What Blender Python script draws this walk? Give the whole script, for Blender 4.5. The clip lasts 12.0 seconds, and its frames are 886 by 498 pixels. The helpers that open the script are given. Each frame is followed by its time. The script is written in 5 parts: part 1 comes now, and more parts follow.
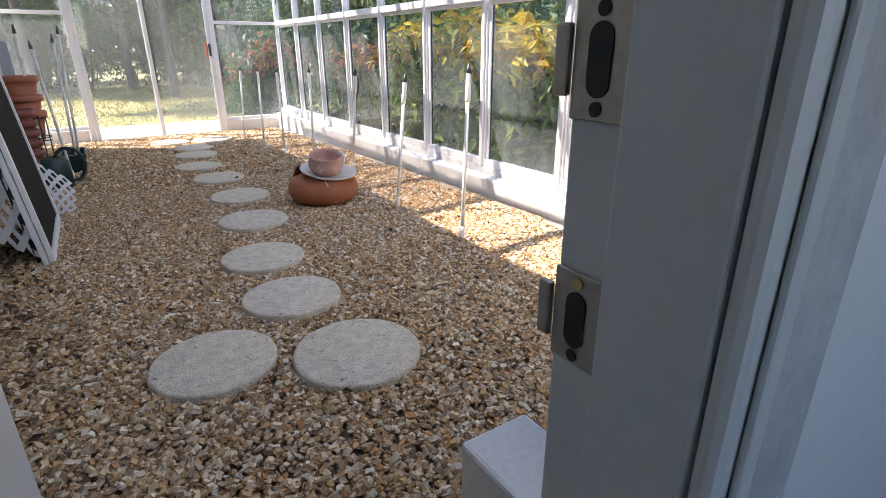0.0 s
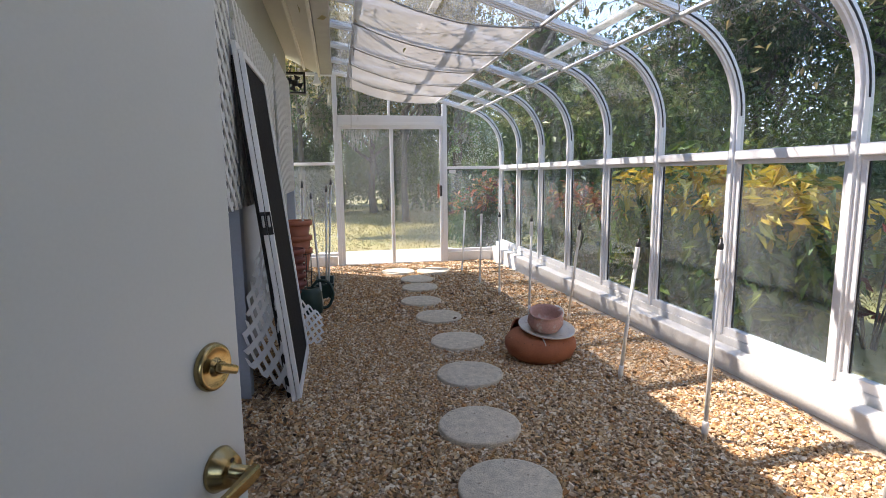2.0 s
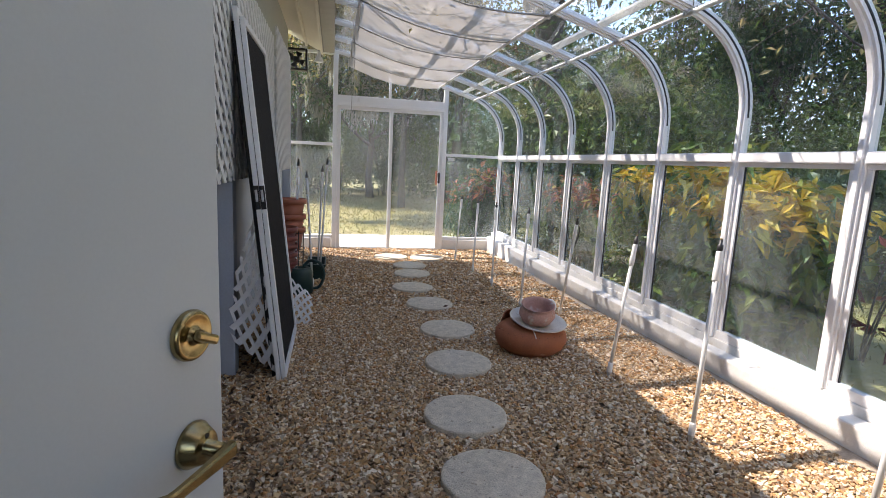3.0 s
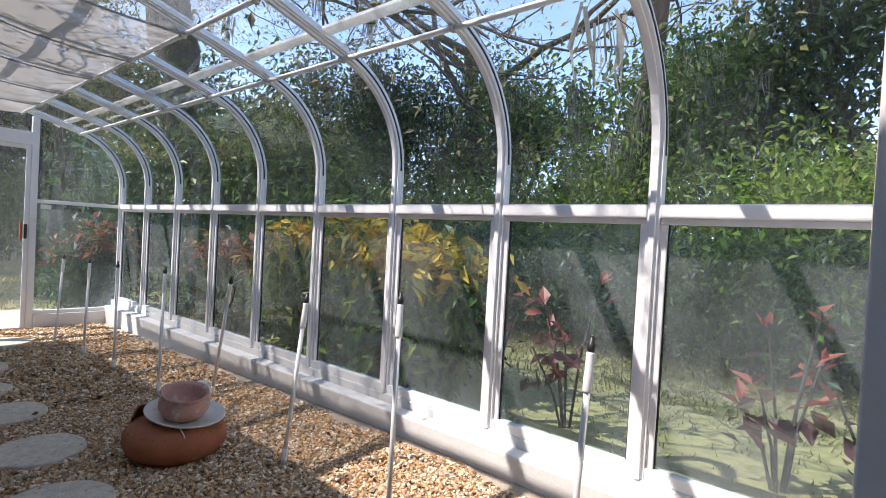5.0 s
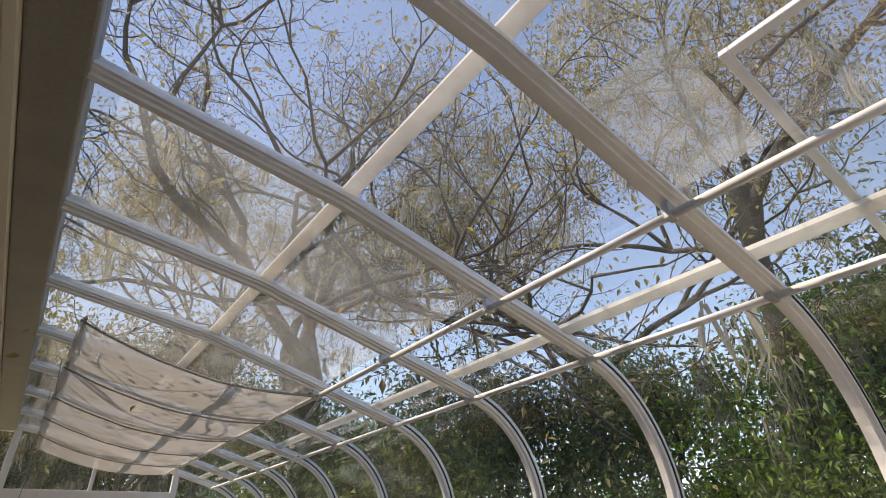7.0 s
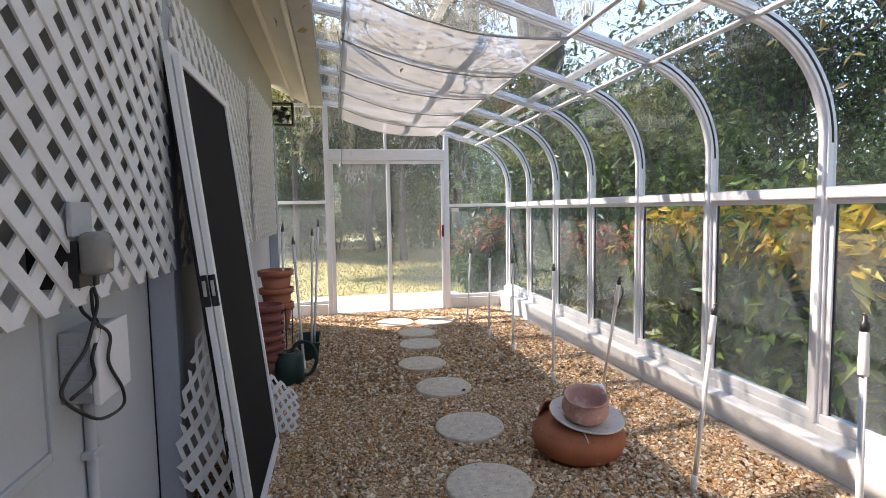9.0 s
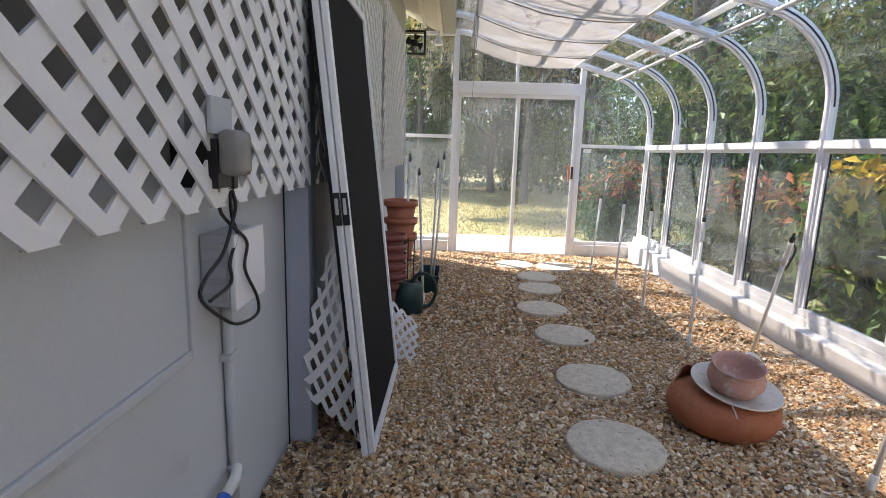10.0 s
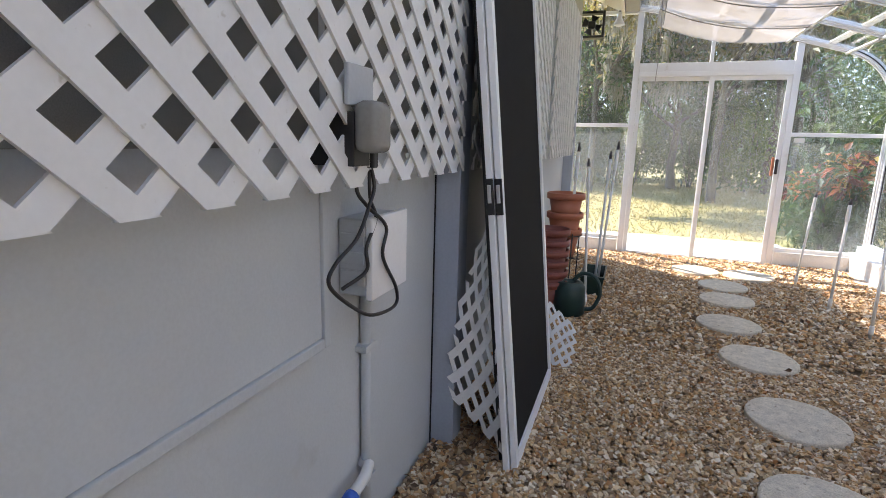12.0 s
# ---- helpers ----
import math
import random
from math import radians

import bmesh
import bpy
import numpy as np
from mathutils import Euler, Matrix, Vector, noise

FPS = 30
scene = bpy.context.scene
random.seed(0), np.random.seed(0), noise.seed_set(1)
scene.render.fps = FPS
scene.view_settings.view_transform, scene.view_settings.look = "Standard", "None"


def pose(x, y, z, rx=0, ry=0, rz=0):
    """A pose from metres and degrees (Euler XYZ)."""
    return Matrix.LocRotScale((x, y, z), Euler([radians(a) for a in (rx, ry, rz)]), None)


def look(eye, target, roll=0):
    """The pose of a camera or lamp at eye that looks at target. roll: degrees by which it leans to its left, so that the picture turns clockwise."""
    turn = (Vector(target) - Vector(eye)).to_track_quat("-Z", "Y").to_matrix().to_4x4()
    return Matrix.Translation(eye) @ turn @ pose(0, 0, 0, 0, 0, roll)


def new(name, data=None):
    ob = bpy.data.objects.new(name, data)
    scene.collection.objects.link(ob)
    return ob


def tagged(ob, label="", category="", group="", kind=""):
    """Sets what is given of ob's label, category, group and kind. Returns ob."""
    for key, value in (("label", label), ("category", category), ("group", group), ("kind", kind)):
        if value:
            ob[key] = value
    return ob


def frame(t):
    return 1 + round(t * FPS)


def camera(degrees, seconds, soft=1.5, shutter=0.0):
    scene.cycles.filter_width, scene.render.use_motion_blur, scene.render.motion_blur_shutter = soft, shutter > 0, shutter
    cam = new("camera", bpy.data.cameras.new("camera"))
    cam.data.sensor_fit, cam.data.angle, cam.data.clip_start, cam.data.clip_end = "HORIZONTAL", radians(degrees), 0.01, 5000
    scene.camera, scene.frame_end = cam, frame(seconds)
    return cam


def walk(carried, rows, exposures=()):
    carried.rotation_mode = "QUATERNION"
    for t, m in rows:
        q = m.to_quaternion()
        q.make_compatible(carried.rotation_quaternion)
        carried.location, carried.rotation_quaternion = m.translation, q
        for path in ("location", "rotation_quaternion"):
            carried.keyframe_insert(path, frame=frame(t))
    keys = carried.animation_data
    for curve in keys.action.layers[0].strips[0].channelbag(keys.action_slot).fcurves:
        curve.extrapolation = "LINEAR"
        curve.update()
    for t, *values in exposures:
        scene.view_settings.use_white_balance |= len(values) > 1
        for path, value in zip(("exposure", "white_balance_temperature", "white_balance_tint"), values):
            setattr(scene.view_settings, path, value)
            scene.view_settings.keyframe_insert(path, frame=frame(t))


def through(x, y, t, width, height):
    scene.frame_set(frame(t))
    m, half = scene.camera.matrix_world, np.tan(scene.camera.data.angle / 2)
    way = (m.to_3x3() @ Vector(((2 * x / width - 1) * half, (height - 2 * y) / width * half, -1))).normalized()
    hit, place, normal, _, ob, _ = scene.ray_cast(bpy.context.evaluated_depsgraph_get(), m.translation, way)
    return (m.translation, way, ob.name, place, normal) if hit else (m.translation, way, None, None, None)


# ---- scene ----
cam = camera(80.4, 12.0, soft=0.6)
PATH = [
    (0, (2.305, 1.332, 0.991), (3.321, 2.899, 0.276), -0.2),
    (0.5, (2.263, 1.413, 1.129), (3.216, 3.092, 0.606), 0.2),
    (1, (2.257, 1.475, 1.186), (2.941, 3.312, 0.79), -1.1),
    (1.5, (2.245, 1.525, 1.231), (2.661, 3.455, 0.913), -0.4),
    (2, (2.242, 1.546, 1.227), (2.63, 3.487, 0.944), -0.7),
    (2.5, (2.233, 1.564, 1.24), (2.619, 3.505, 0.95), 1.2),
    (2.7, (2.236, 1.571, 1.23), (2.624, 3.508, 0.92), 2.1),
    (4.3, (2.271, 1.884, 1.089), (3.181, 3.62, 0.69), 3.9),
    (4.5, (2.308, 1.955, 1.121), (3.411, 3.574, 0.723), 3.1),
    (5, (2.396, 2.07, 1.153), (3.914, 3.372, 1.114), 3.2),
    (5.5, (2.482, 2.12, 1.331), (4.095, 3.151, 1.914), 2.1),
    (5.7, (2.464, 2.136, 1.375), (4.036, 3.1, 2.15), 0.8),
    (6, (2.474, 2.155, 1.437), (3.966, 3.103, 2.372), -0.9),
    (6.5, (2.429, 2.203, 1.449), (3.742, 3.351, 2.429), -2.5),
    (7, (2.388, 2.245, 1.434), (3.449, 3.622, 2.423), -2.1),
    (7.5, (2.334, 2.28, 1.414), (3.133, 3.879, 2.311), -2.1),
    (7.7, (2.32, 2.288, 1.405), (3.028, 3.974, 2.217), -2.0),
    (9.3, (2.35, 2.318, 1.248), (2.681, 4.27, 0.959), 0.3),
    (9.5, (2.32, 2.365, 1.236), (2.588, 4.318, 0.904), 1.4),
    (10, (2.286, 2.495, 1.203), (2.25, 4.461, 0.836), 1.8),
    (10.5, (2.296, 2.643, 1.177), (1.933, 4.58, 0.831), 0.8),
    (11, (2.288, 2.693, 1.169), (1.69, 4.566, 0.806), 0.3),
    (11.5, (2.288, 2.703, 1.161), (1.655, 4.561, 0.776), 1.4),
    (12, (2.289, 2.701, 1.161), (1.645, 4.551, 0.757), 1.5),
]
EXPOSURES = [(0, 2.55, 7300, 19), (0.5, 2.4, 7300, 19), (1, 2.2, 7250, 19), (2, 2.03, 7200, 19), (2.7, 1.97, 7200, 18), (4.5, 1.85, 7000, 18), (5, 1.6, 6800, 17), (5.5, 1.3, 6900, 15),
             (6, 1.0, 7600, 15), (6.5, 1.0, 8200, 17), (7, 1.2, 8600, 18), (7.7, 1.6, 8500, 19), (9.3, 2.22, 7300, 19), (10.5, 2.33, 7350, 19), (12, 2.54, 7400, 19)]
walk(cam, [(t, look(eye, target, roll)) for t, eye, target, roll in PATH], EXPOSURES)

# ---- light ----
SUN = Vector((1.55, -1.15, -2.6)).normalized()
world = bpy.data.worlds.new("world")
scene.world = world
world.use_nodes = True
wn = world.node_tree
sky = wn.nodes.new("ShaderNodeTexSky")
sky.sky_type = "NISHITA"
sky.sun_disc = False
sky.dust_density, sky.ozone_density, sky.altitude = 0.05, 2.0, 1500
sky.sun_elevation = math.asin(-SUN.z)
sky.sun_rotation = math.atan2(-SUN.x, -SUN.y)
wn.links.new(sky.outputs[0], wn.nodes["Background"].inputs[0])
wn.nodes["Background"].inputs[1].default_value = 0.15
sun_data = bpy.data.lights.new("sun", "SUN")
sun_data.energy, sun_data.angle, sun_data.color = 2.4, radians(0.53), (1.0, 0.97, 0.92)
sun = new("sun", sun_data)
sun.matrix_world = Matrix.Translation((-6, 12, 14)) @ SUN.to_track_quat("-Z", "Y").to_matrix().to_4x4()


# ---- materials ----
def mat(name, color, rough=0.6, metal=0.0, var=0.15, scale=6.0, fine=90.0, bump=0.15, depth=0.002, island=0.0, obj=0.0,
        dirt=None, dirt_at=0.62, spec=0.5):
    """Principled paint with broad and fine variation; island/obj: spread per loose piece or per object."""
    m = bpy.data.materials.new(name)
    m.use_nodes = True
    t = m.node_tree
    n, l = t.nodes, t.links
    b = n["Principled BSDF"]
    b.inputs["Roughness"].default_value, b.inputs["Metallic"].default_value = rough, metal
    b.inputs["Specular IOR Level"].default_value = spec
    co = n.new("ShaderNodeTexCoord")
    big, small = n.new("ShaderNodeTexNoise"), n.new("ShaderNodeTexNoise")
    for tex, s in ((big, scale), (small, fine)):
        tex.inputs["Scale"].default_value = s
        tex.inputs["Detail"].default_value = 5
        l.new(co.outputs["Object"], tex.inputs["Vector"])
    add = n.new("ShaderNodeMath")
    add.operation = "ADD"
    l.new(big.outputs["Fac"], add.inputs[0])
    l.new(small.outputs["Fac"], add.inputs[1])
    spread = n.new("ShaderNodeMapRange")
    spread.inputs[1].default_value, spread.inputs[2].default_value = 0.6, 1.4
    spread.inputs[3].default_value, spread.inputs[4].default_value = 1 - var, 1 + var
    l.new(add.outputs[0], spread.inputs[0])
    mix = n.new("ShaderNodeMix")
    mix.data_type, mix.blend_type = "RGBA", "MULTIPLY"
    mix.inputs[0].default_value = 1
    if isinstance(color, list):
        ramp = n.new("ShaderNodeValToRGB")
        ramp.color_ramp.interpolation = "LINEAR"
        while len(ramp.color_ramp.elements) < len(color):
            ramp.color_ramp.elements.new(0.5)
        for i, c in enumerate(color):
            ramp.color_ramp.elements[i].position = i / (len(color) - 1)
            ramp.color_ramp.elements[i].color = (*c, 1)
        if island:
            g = n.new("ShaderNodeNewGeometry")
            l.new(g.outputs["Random Per Island"], ramp.inputs[0])
        elif obj:
            oi = n.new("ShaderNodeObjectInfo")
            l.new(oi.outputs["Random"], ramp.inputs[0])
        else:
            l.new(big.outputs["Fac"], ramp.inputs[0])
        l.new(ramp.outputs[0], mix.inputs[6])
    else:
        mix.inputs[6].default_value = (*color, 1)
    l.new(spread.outputs[0], mix.inputs[7])
    out = mix.outputs[2]
    if dirt:
        stain = n.new("ShaderNodeTexNoise")
        stain.inputs["Scale"].default_value, stain.inputs["Detail"].default_value = (scale * 1.7, 8) if scale != 5 else (70, 2)
        l.new(co.outputs["Object"], stain.inputs["Vector"])
        sr = n.new("ShaderNodeMapRange")
        sr.inputs[1].default_value, sr.inputs[2].default_value = dirt_at, dirt_at + 0.12
        l.new(stain.outputs["Fac"], sr.inputs[0])
        dm = n.new("ShaderNodeMix")
        dm.data_type = "RGBA"
        l.new(sr.outputs[0], dm.inputs[0])
        l.new(out, dm.inputs[6])
        dm.inputs[7].default_value = (*dirt, 1)
        out = dm.outputs[2]
    l.new(out, b.inputs["Base Color"])
    if bump:
        bp = n.new("ShaderNodeBump")
        bp.inputs["Strength"].default_value, bp.inputs["Distance"].default_value = bump, depth
        l.new(small.outputs["Fac"], bp.inputs["Height"])
        l.new(bp.outputs[0], b.inputs["Normal"])
    return m


def leafy(name, colors, rough=0.45, through=0.35):
    """Leaves: each one its own tint, some light passes through."""
    m = mat(name, colors, rough, var=0.2, scale=3, fine=30, bump=0, island=1)
    t = m.node_tree
    n, l = t.nodes, t.links
    b = n["Principled BSDF"]
    tr = n.new("ShaderNodeBsdfTranslucent")
    mx = n.new("ShaderNodeMixShader")
    mx.inputs[0].default_value = through
    src = b.inputs["Base Color"].links[0].from_socket
    l.new(src, tr.inputs[0])
    l.new(b.outputs[0], mx.inputs[1])
    l.new(tr.outputs[0], mx.inputs[2])
    l.new(mx.outputs[0], n["Material Output"].inputs[0])
    return m


def glassy(name, tint, haze, streak=0.1, scale=2.0, speck=0.08, detail=7):
    """A dusty pane: clear, with a film of dust in drifts and a gloss at grazing angles."""
    m = bpy.data.materials.new(name)
    m.use_nodes = True
    t = m.node_tree
    n, l = t.nodes, t.links
    n.remove(n["Principled BSDF"])
    clear, film, gloss = n.new("ShaderNodeBsdfTransparent"), n.new("ShaderNodeBsdfDiffuse"), n.new("ShaderNodeBsdfGlossy")
    back = n.new("ShaderNodeBsdfTranslucent")
    clear.inputs[0].default_value = (*tint, 1)
    film.inputs[0].default_value = back.inputs[0].default_value = (0.72, 0.77, 0.79, 1)
    gloss.inputs["Roughness"].default_value = 0.02
    co, tex, spots = n.new("ShaderNodeTexCoord"), n.new("ShaderNodeTexNoise"), n.new("ShaderNodeTexNoise")
    mp = n.new("ShaderNodeMapping")
    mp.inputs["Scale"].default_value = (1, 1, 0.45)
    l.new(co.outputs["Object"], mp.inputs[0])
    l.new(mp.outputs[0], tex.inputs["Vector"])
    l.new(co.outputs["Object"], spots.inputs["Vector"])
    tex.inputs["Scale"].default_value, tex.inputs["Detail"].default_value = scale, detail
    spots.inputs["Scale"].default_value, spots.inputs["Detail"].default_value = 55, 3
    mr, ms = n.new("ShaderNodeMapRange"), n.new("ShaderNodeMapRange")
    mr.inputs[1].default_value, mr.inputs[2].default_value = 0.35, 0.75
    mr.inputs[3].default_value, mr.inputs[4].default_value = haze, haze + streak
    ms.inputs[1].default_value, ms.inputs[2].default_value = 0.66, 0.72
    ms.inputs[3].default_value, ms.inputs[4].default_value = 0, speck
    l.new(tex.outputs["Fac"], mr.inputs[0])
    l.new(spots.outputs["Fac"], ms.inputs[0])
    add = n.new("ShaderNodeMath")
    add.operation = "ADD"
    l.new(mr.outputs[0], add.inputs[0])
    l.new(ms.outputs[0], add.inputs[1])
    dust, a, c = n.new("ShaderNodeMixShader"), n.new("ShaderNodeMixShader"), n.new("ShaderNodeMixShader")
    dust.inputs[0].default_value = 0.5
    l.new(film.outputs[0], dust.inputs[1])
    l.new(back.outputs[0], dust.inputs[2])
    l.new(add.outputs[0], a.inputs[0])
    l.new(clear.outputs[0], a.inputs[1])
    l.new(dust.outputs[0], a.inputs[2])
    lw = n.new("ShaderNodeLayerWeight")
    lw.inputs[0].default_value = 0.5
    pw, sc = n.new("ShaderNodeMath"), n.new("ShaderNodeMath")
    pw.operation, sc.operation = "POWER", "MULTIPLY_ADD"
    pw.inputs[1].default_value = 4.0
    sc.inputs[1].default_value, sc.inputs[2].default_value = 0.45, 0.025
    l.new(lw.outputs["Facing"], pw.inputs[0])
    l.new(pw.outputs[0], sc.inputs[0])
    l.new(sc.outputs[0], c.inputs[0])
    l.new(a.outputs[0], c.inputs[1])
    l.new(gloss.outputs[0], c.inputs[2])
    l.new(c.outputs[0], n["Material Output"].inputs[0])
    return m


WHITE = mat("white_powder_coat", (0.78, 0.79, 0.8), 0.38, var=0.05, scale=4, dirt=(0.55, 0.53, 0.48), dirt_at=0.68, bump=0.05)
ALU = mat("dull_aluminium", (0.5, 0.5, 0.5), 0.45, 0.4, var=0.12, bump=0.05)
RUBBER = mat("black_gasket", (0.02, 0.02, 0.022), 0.6, var=0.2)
MASONRY = mat("white_painted_masonry", (0.68, 0.68, 0.665), 0.8, var=0.08, scale=3, fine=60, bump=0.4, depth=0.004, dirt=(0.5, 0.47, 0.4), dirt_at=0.66)
WALLPAINT = mat("grey_house_paint", (0.5, 0.53, 0.55), 0.7, var=0.06, scale=2.5, fine=140, bump=0.25, depth=0.002, dirt=(0.42, 0.43, 0.42), dirt_at=0.66)
POSTPAINT = mat("blue_grey_post_paint", (0.36, 0.4, 0.46), 0.65, var=0.08, scale=4, bump=0.2)
UPPERWALL = mat("olive_grey_wall_paint", (0.44, 0.45, 0.38), 0.8, var=0.08, scale=2, bump=0.2)
SOFFIT = mat("cream_soffit_paint", (0.74, 0.69, 0.58), 0.7, var=0.06, scale=2, bump=0.1)
GUTTER = mat("grey_gutter_metal", (0.3, 0.29, 0.27), 0.5, 0.2, var=0.15, scale=5, bump=0.1)
DOORPAINT = mat("white_door_paint", (0.56, 0.575, 0.555), 0.4, var=0.03, scale=3, fine=200, bump=0.08, depth=0.001)
JAMBPAINT = mat("grey_jamb_paint", (0.55, 0.56, 0.56), 0.5, var=0.05, scale=6, bump=0.15, dirt=(0.2, 0.19, 0.18), dirt_at=0.74)
PLASTER = mat("rough_grey_plaster", (0.5, 0.5, 0.51), 0.85, var=0.15, scale=25, fine=60, bump=0.9, depth=0.012)
BRASS = mat("worn_brass", (0.38, 0.285, 0.135), 0.26, 1.0, var=0.2, scale=30, bump=0.05)
STRIKE = mat("dull_strike_metal", (0.33, 0.3, 0.26), 0.42, 1.0, var=0.25, scale=40, bump=0.1)
DARK = mat("black_void", (0.012, 0.012, 0.013), 0.7, var=0.1)
LATTICE = mat("white_vinyl_lattice", (0.74, 0.75, 0.75), 0.45, var=0.04, scale=5, bump=0.06, dirt=(0.55, 0.54, 0.5), dirt_at=0.7)
SCREENMESH = mat("black_insect_mesh", (0.012, 0.012, 0.013), 0.85, spec=0.15, var=0.25, scale=9, fine=900, bump=0.3, depth=0.001)
CONCRETE = mat("pale_cast_concrete", (0.6, 0.56, 0.5), 0.9, var=0.2, scale=5, fine=220, bump=0.6, depth=0.003, dirt=(0.3, 0.27, 0.23), dirt_at=0.7)
TERRACOTTA = mat("terracotta", (0.37, 0.125, 0.058), 0.75, var=0.22, scale=9, fine=120, bump=0.3, dirt=(0.55, 0.33, 0.22), dirt_at=0.64)
PINKCLAY = mat("pale_pink_clay", (0.52, 0.3, 0.25), 0.8, var=0.2, scale=14, fine=90, bump=0.5, depth=0.003, dirt=(0.6, 0.5, 0.45), dirt_at=0.58)
PLASTICPOT = mat("terracotta_plastic", (0.4, 0.13, 0.07), 0.5, var=0.1)
GREENPLASTIC = mat("dark_green_plastic", (0.012, 0.04, 0.036), 0.4, var=0.15)
PVC = mat("white_pvc_pipe", (0.74, 0.74, 0.72), 0.4, var=0.05, scale=10, dirt=(0.5, 0.47, 0.4), dirt_at=0.68, bump=0.05)
BLACKPLASTIC = mat("black_plastic", (0.02, 0.02, 0.022), 0.4, var=0.2)
GREYPLASTIC = mat("grey_plastic_box", (0.42, 0.45, 0.48), 0.45, var=0.06)
COVERPLASTIC = mat("smoky_clear_cover", (0.24, 0.235, 0.22), 0.25, var=0.1)
WHITEBOX = mat("white_plastic_box", (0.75, 0.75, 0.75), 0.4, var=0.04)
PEBBLE = mat("river_pebbles", [(0.44, 0.2, 0.075), (0.66, 0.4, 0.18), (0.3, 0.19, 0.11), (0.74, 0.55, 0.33), (0.2, 0.125, 0.075), (0.84, 0.74, 0.58), (0.56, 0.34, 0.16), (0.36, 0.2, 0.1), (0.84, 0.75, 0.6), (0.64, 0.43, 0.22), (0.26, 0.16, 0.09), (0.78, 0.62, 0.42)],
             0.75, var=0.2, scale=60, fine=300, bump=0.2, island=1)
SOIL = mat("brown_soil", (0.2, 0.135, 0.08), 0.95, var=0.4, scale=30, fine=200, bump=0.8, depth=0.01)
GRASS = mat("dry_lawn", [(0.22, 0.22, 0.075), (0.42, 0.36, 0.17), (0.29, 0.27, 0.1), (0.44, 0.37, 0.18)], 0.9, var=0.35, scale=0.8, fine=25, bump=0.6, depth=0.03)
BARK = mat("grey_bark", (0.085, 0.072, 0.06), 0.9, var=0.35, scale=6, fine=40, bump=0.8, depth=0.02)
MOSS = leafy("spanish_moss", [(0.4, 0.37, 0.31), (0.52, 0.49, 0.42), (0.32, 0.31, 0.25)], 0.9, 0.55)
LEAF = leafy("garden_leaves", [(0.06, 0.12, 0.03), (0.11, 0.19, 0.045), (0.18, 0.25, 0.06), (0.05, 0.09, 0.03)])
LEAFDARK = leafy("dark_leaves", [(0.04, 0.08, 0.03), (0.065, 0.12, 0.045), (0.1, 0.15, 0.05)])
LEAFTAN = leafy("sparse_tan_leaves", [(0.28, 0.22, 0.08), (0.38, 0.31, 0.15), (0.24, 0.23, 0.07), (0.36, 0.32, 0.22)], 0.45, 0.5)
LEAFLIGHT = leafy("bright_green_leaves", [(0.15, 0.28, 0.03), (0.24, 0.36, 0.04), (0.08, 0.17, 0.025), (0.34, 0.38, 0.07)], 0.45, 0.45)
CROTON = leafy("croton_leaves", [(0.72, 0.5, 0.04), (0.8, 0.58, 0.06), (0.6, 0.32, 0.03), (0.3, 0.3, 0.05), (0.75, 0.5, 0.05), (0.78, 0.42, 0.05)])
CROTONLOW = leafy("lower_croton_leaves", [(0.08, 0.16, 0.03), (0.14, 0.24, 0.04), (0.05, 0.1, 0.03), (0.3, 0.33, 0.05), (0.1, 0.2, 0.04)])
CROTONRED = leafy("red_croton_leaves", [(0.5, 0.12, 0.06), (0.6, 0.22, 0.1), (0.1, 0.11, 0.04), (0.2, 0.04, 0.05), (0.5, 0.35, 0.08)])
CORDYLINE = leafy("red_ti_leaves", [(0.2, 0.04, 0.045), (0.1, 0.025, 0.03), (0.3, 0.07, 0.06), (0.06, 0.06, 0.035)])
PURLIN = leafy("white_translucent_bar", [(0.78, 0.77, 0.74), (0.8, 0.79, 0.76)], 0.5, 0.6)
PANE = glassy("dusty_pane", (0.95, 0.97, 0.97), 0.006, 0.035)
PANELOW = glassy("grimy_pane", (0.84, 0.92, 0.945), 0.03, 0.17, 1.6, 0.02, 5)
PANEROOF = glassy("roof_pane", (0.94, 0.95, 0.96), 0.01, 0.06, 1.6)
PANETAN = glassy("dust_filmed_roof_pane", (0.92, 0.91, 0.88), 0.06, 0.14, 1.6)
PANEDOOR = glassy("door_pane", (0.94, 0.96, 0.95), 0.03, 0.10, 1.0, 0.03, 4)


# ---- mesh helpers ----
def box(bm, x0, x1, y0, y1, z0, z1, bevel=0.0):
    """A box between two corners, its edges rounded a little."""
    vs = [bm.verts.new((x, y, z)) for x in (x0, x1) for y in (y0, y1) for z in (z0, z1)]
    fs = [bm.faces.new([vs[i] for i in f]) for f in ((0, 1, 3, 2), (4, 6, 7, 5), (0, 4, 5, 1), (2, 3, 7, 6), (0, 2, 6, 4), (1, 5, 7, 3))]
    if bevel:
        es = {e for f in fs for e in f.edges}
        bmesh.ops.bevel(bm, geom=list(es), offset=bevel, segments=2, affect="EDGES", profile=0.5)
    return vs


def mesh_of(name, bm, smooth=False):
    bmesh.ops.recalc_face_normals(bm, faces=bm.faces[:])
    me = bpy.data.meshes.new(name)
    bm.to_mesh(me)
    bm.free()
    if smooth:
        me.polygons.foreach_set("use_smooth", [True] * len(me.polygons))
    return me


def part(name, bm, material, parent=None, label="", smooth=False, m=None):
    me = mesh_of(name, bm, smooth)
    me.materials.append(material)
    ob = new(name, me)
    if parent:
        ob.parent = parent
    if m is not None:
        ob.matrix_basis = m
    if label:
        tagged(ob, label)
    return ob


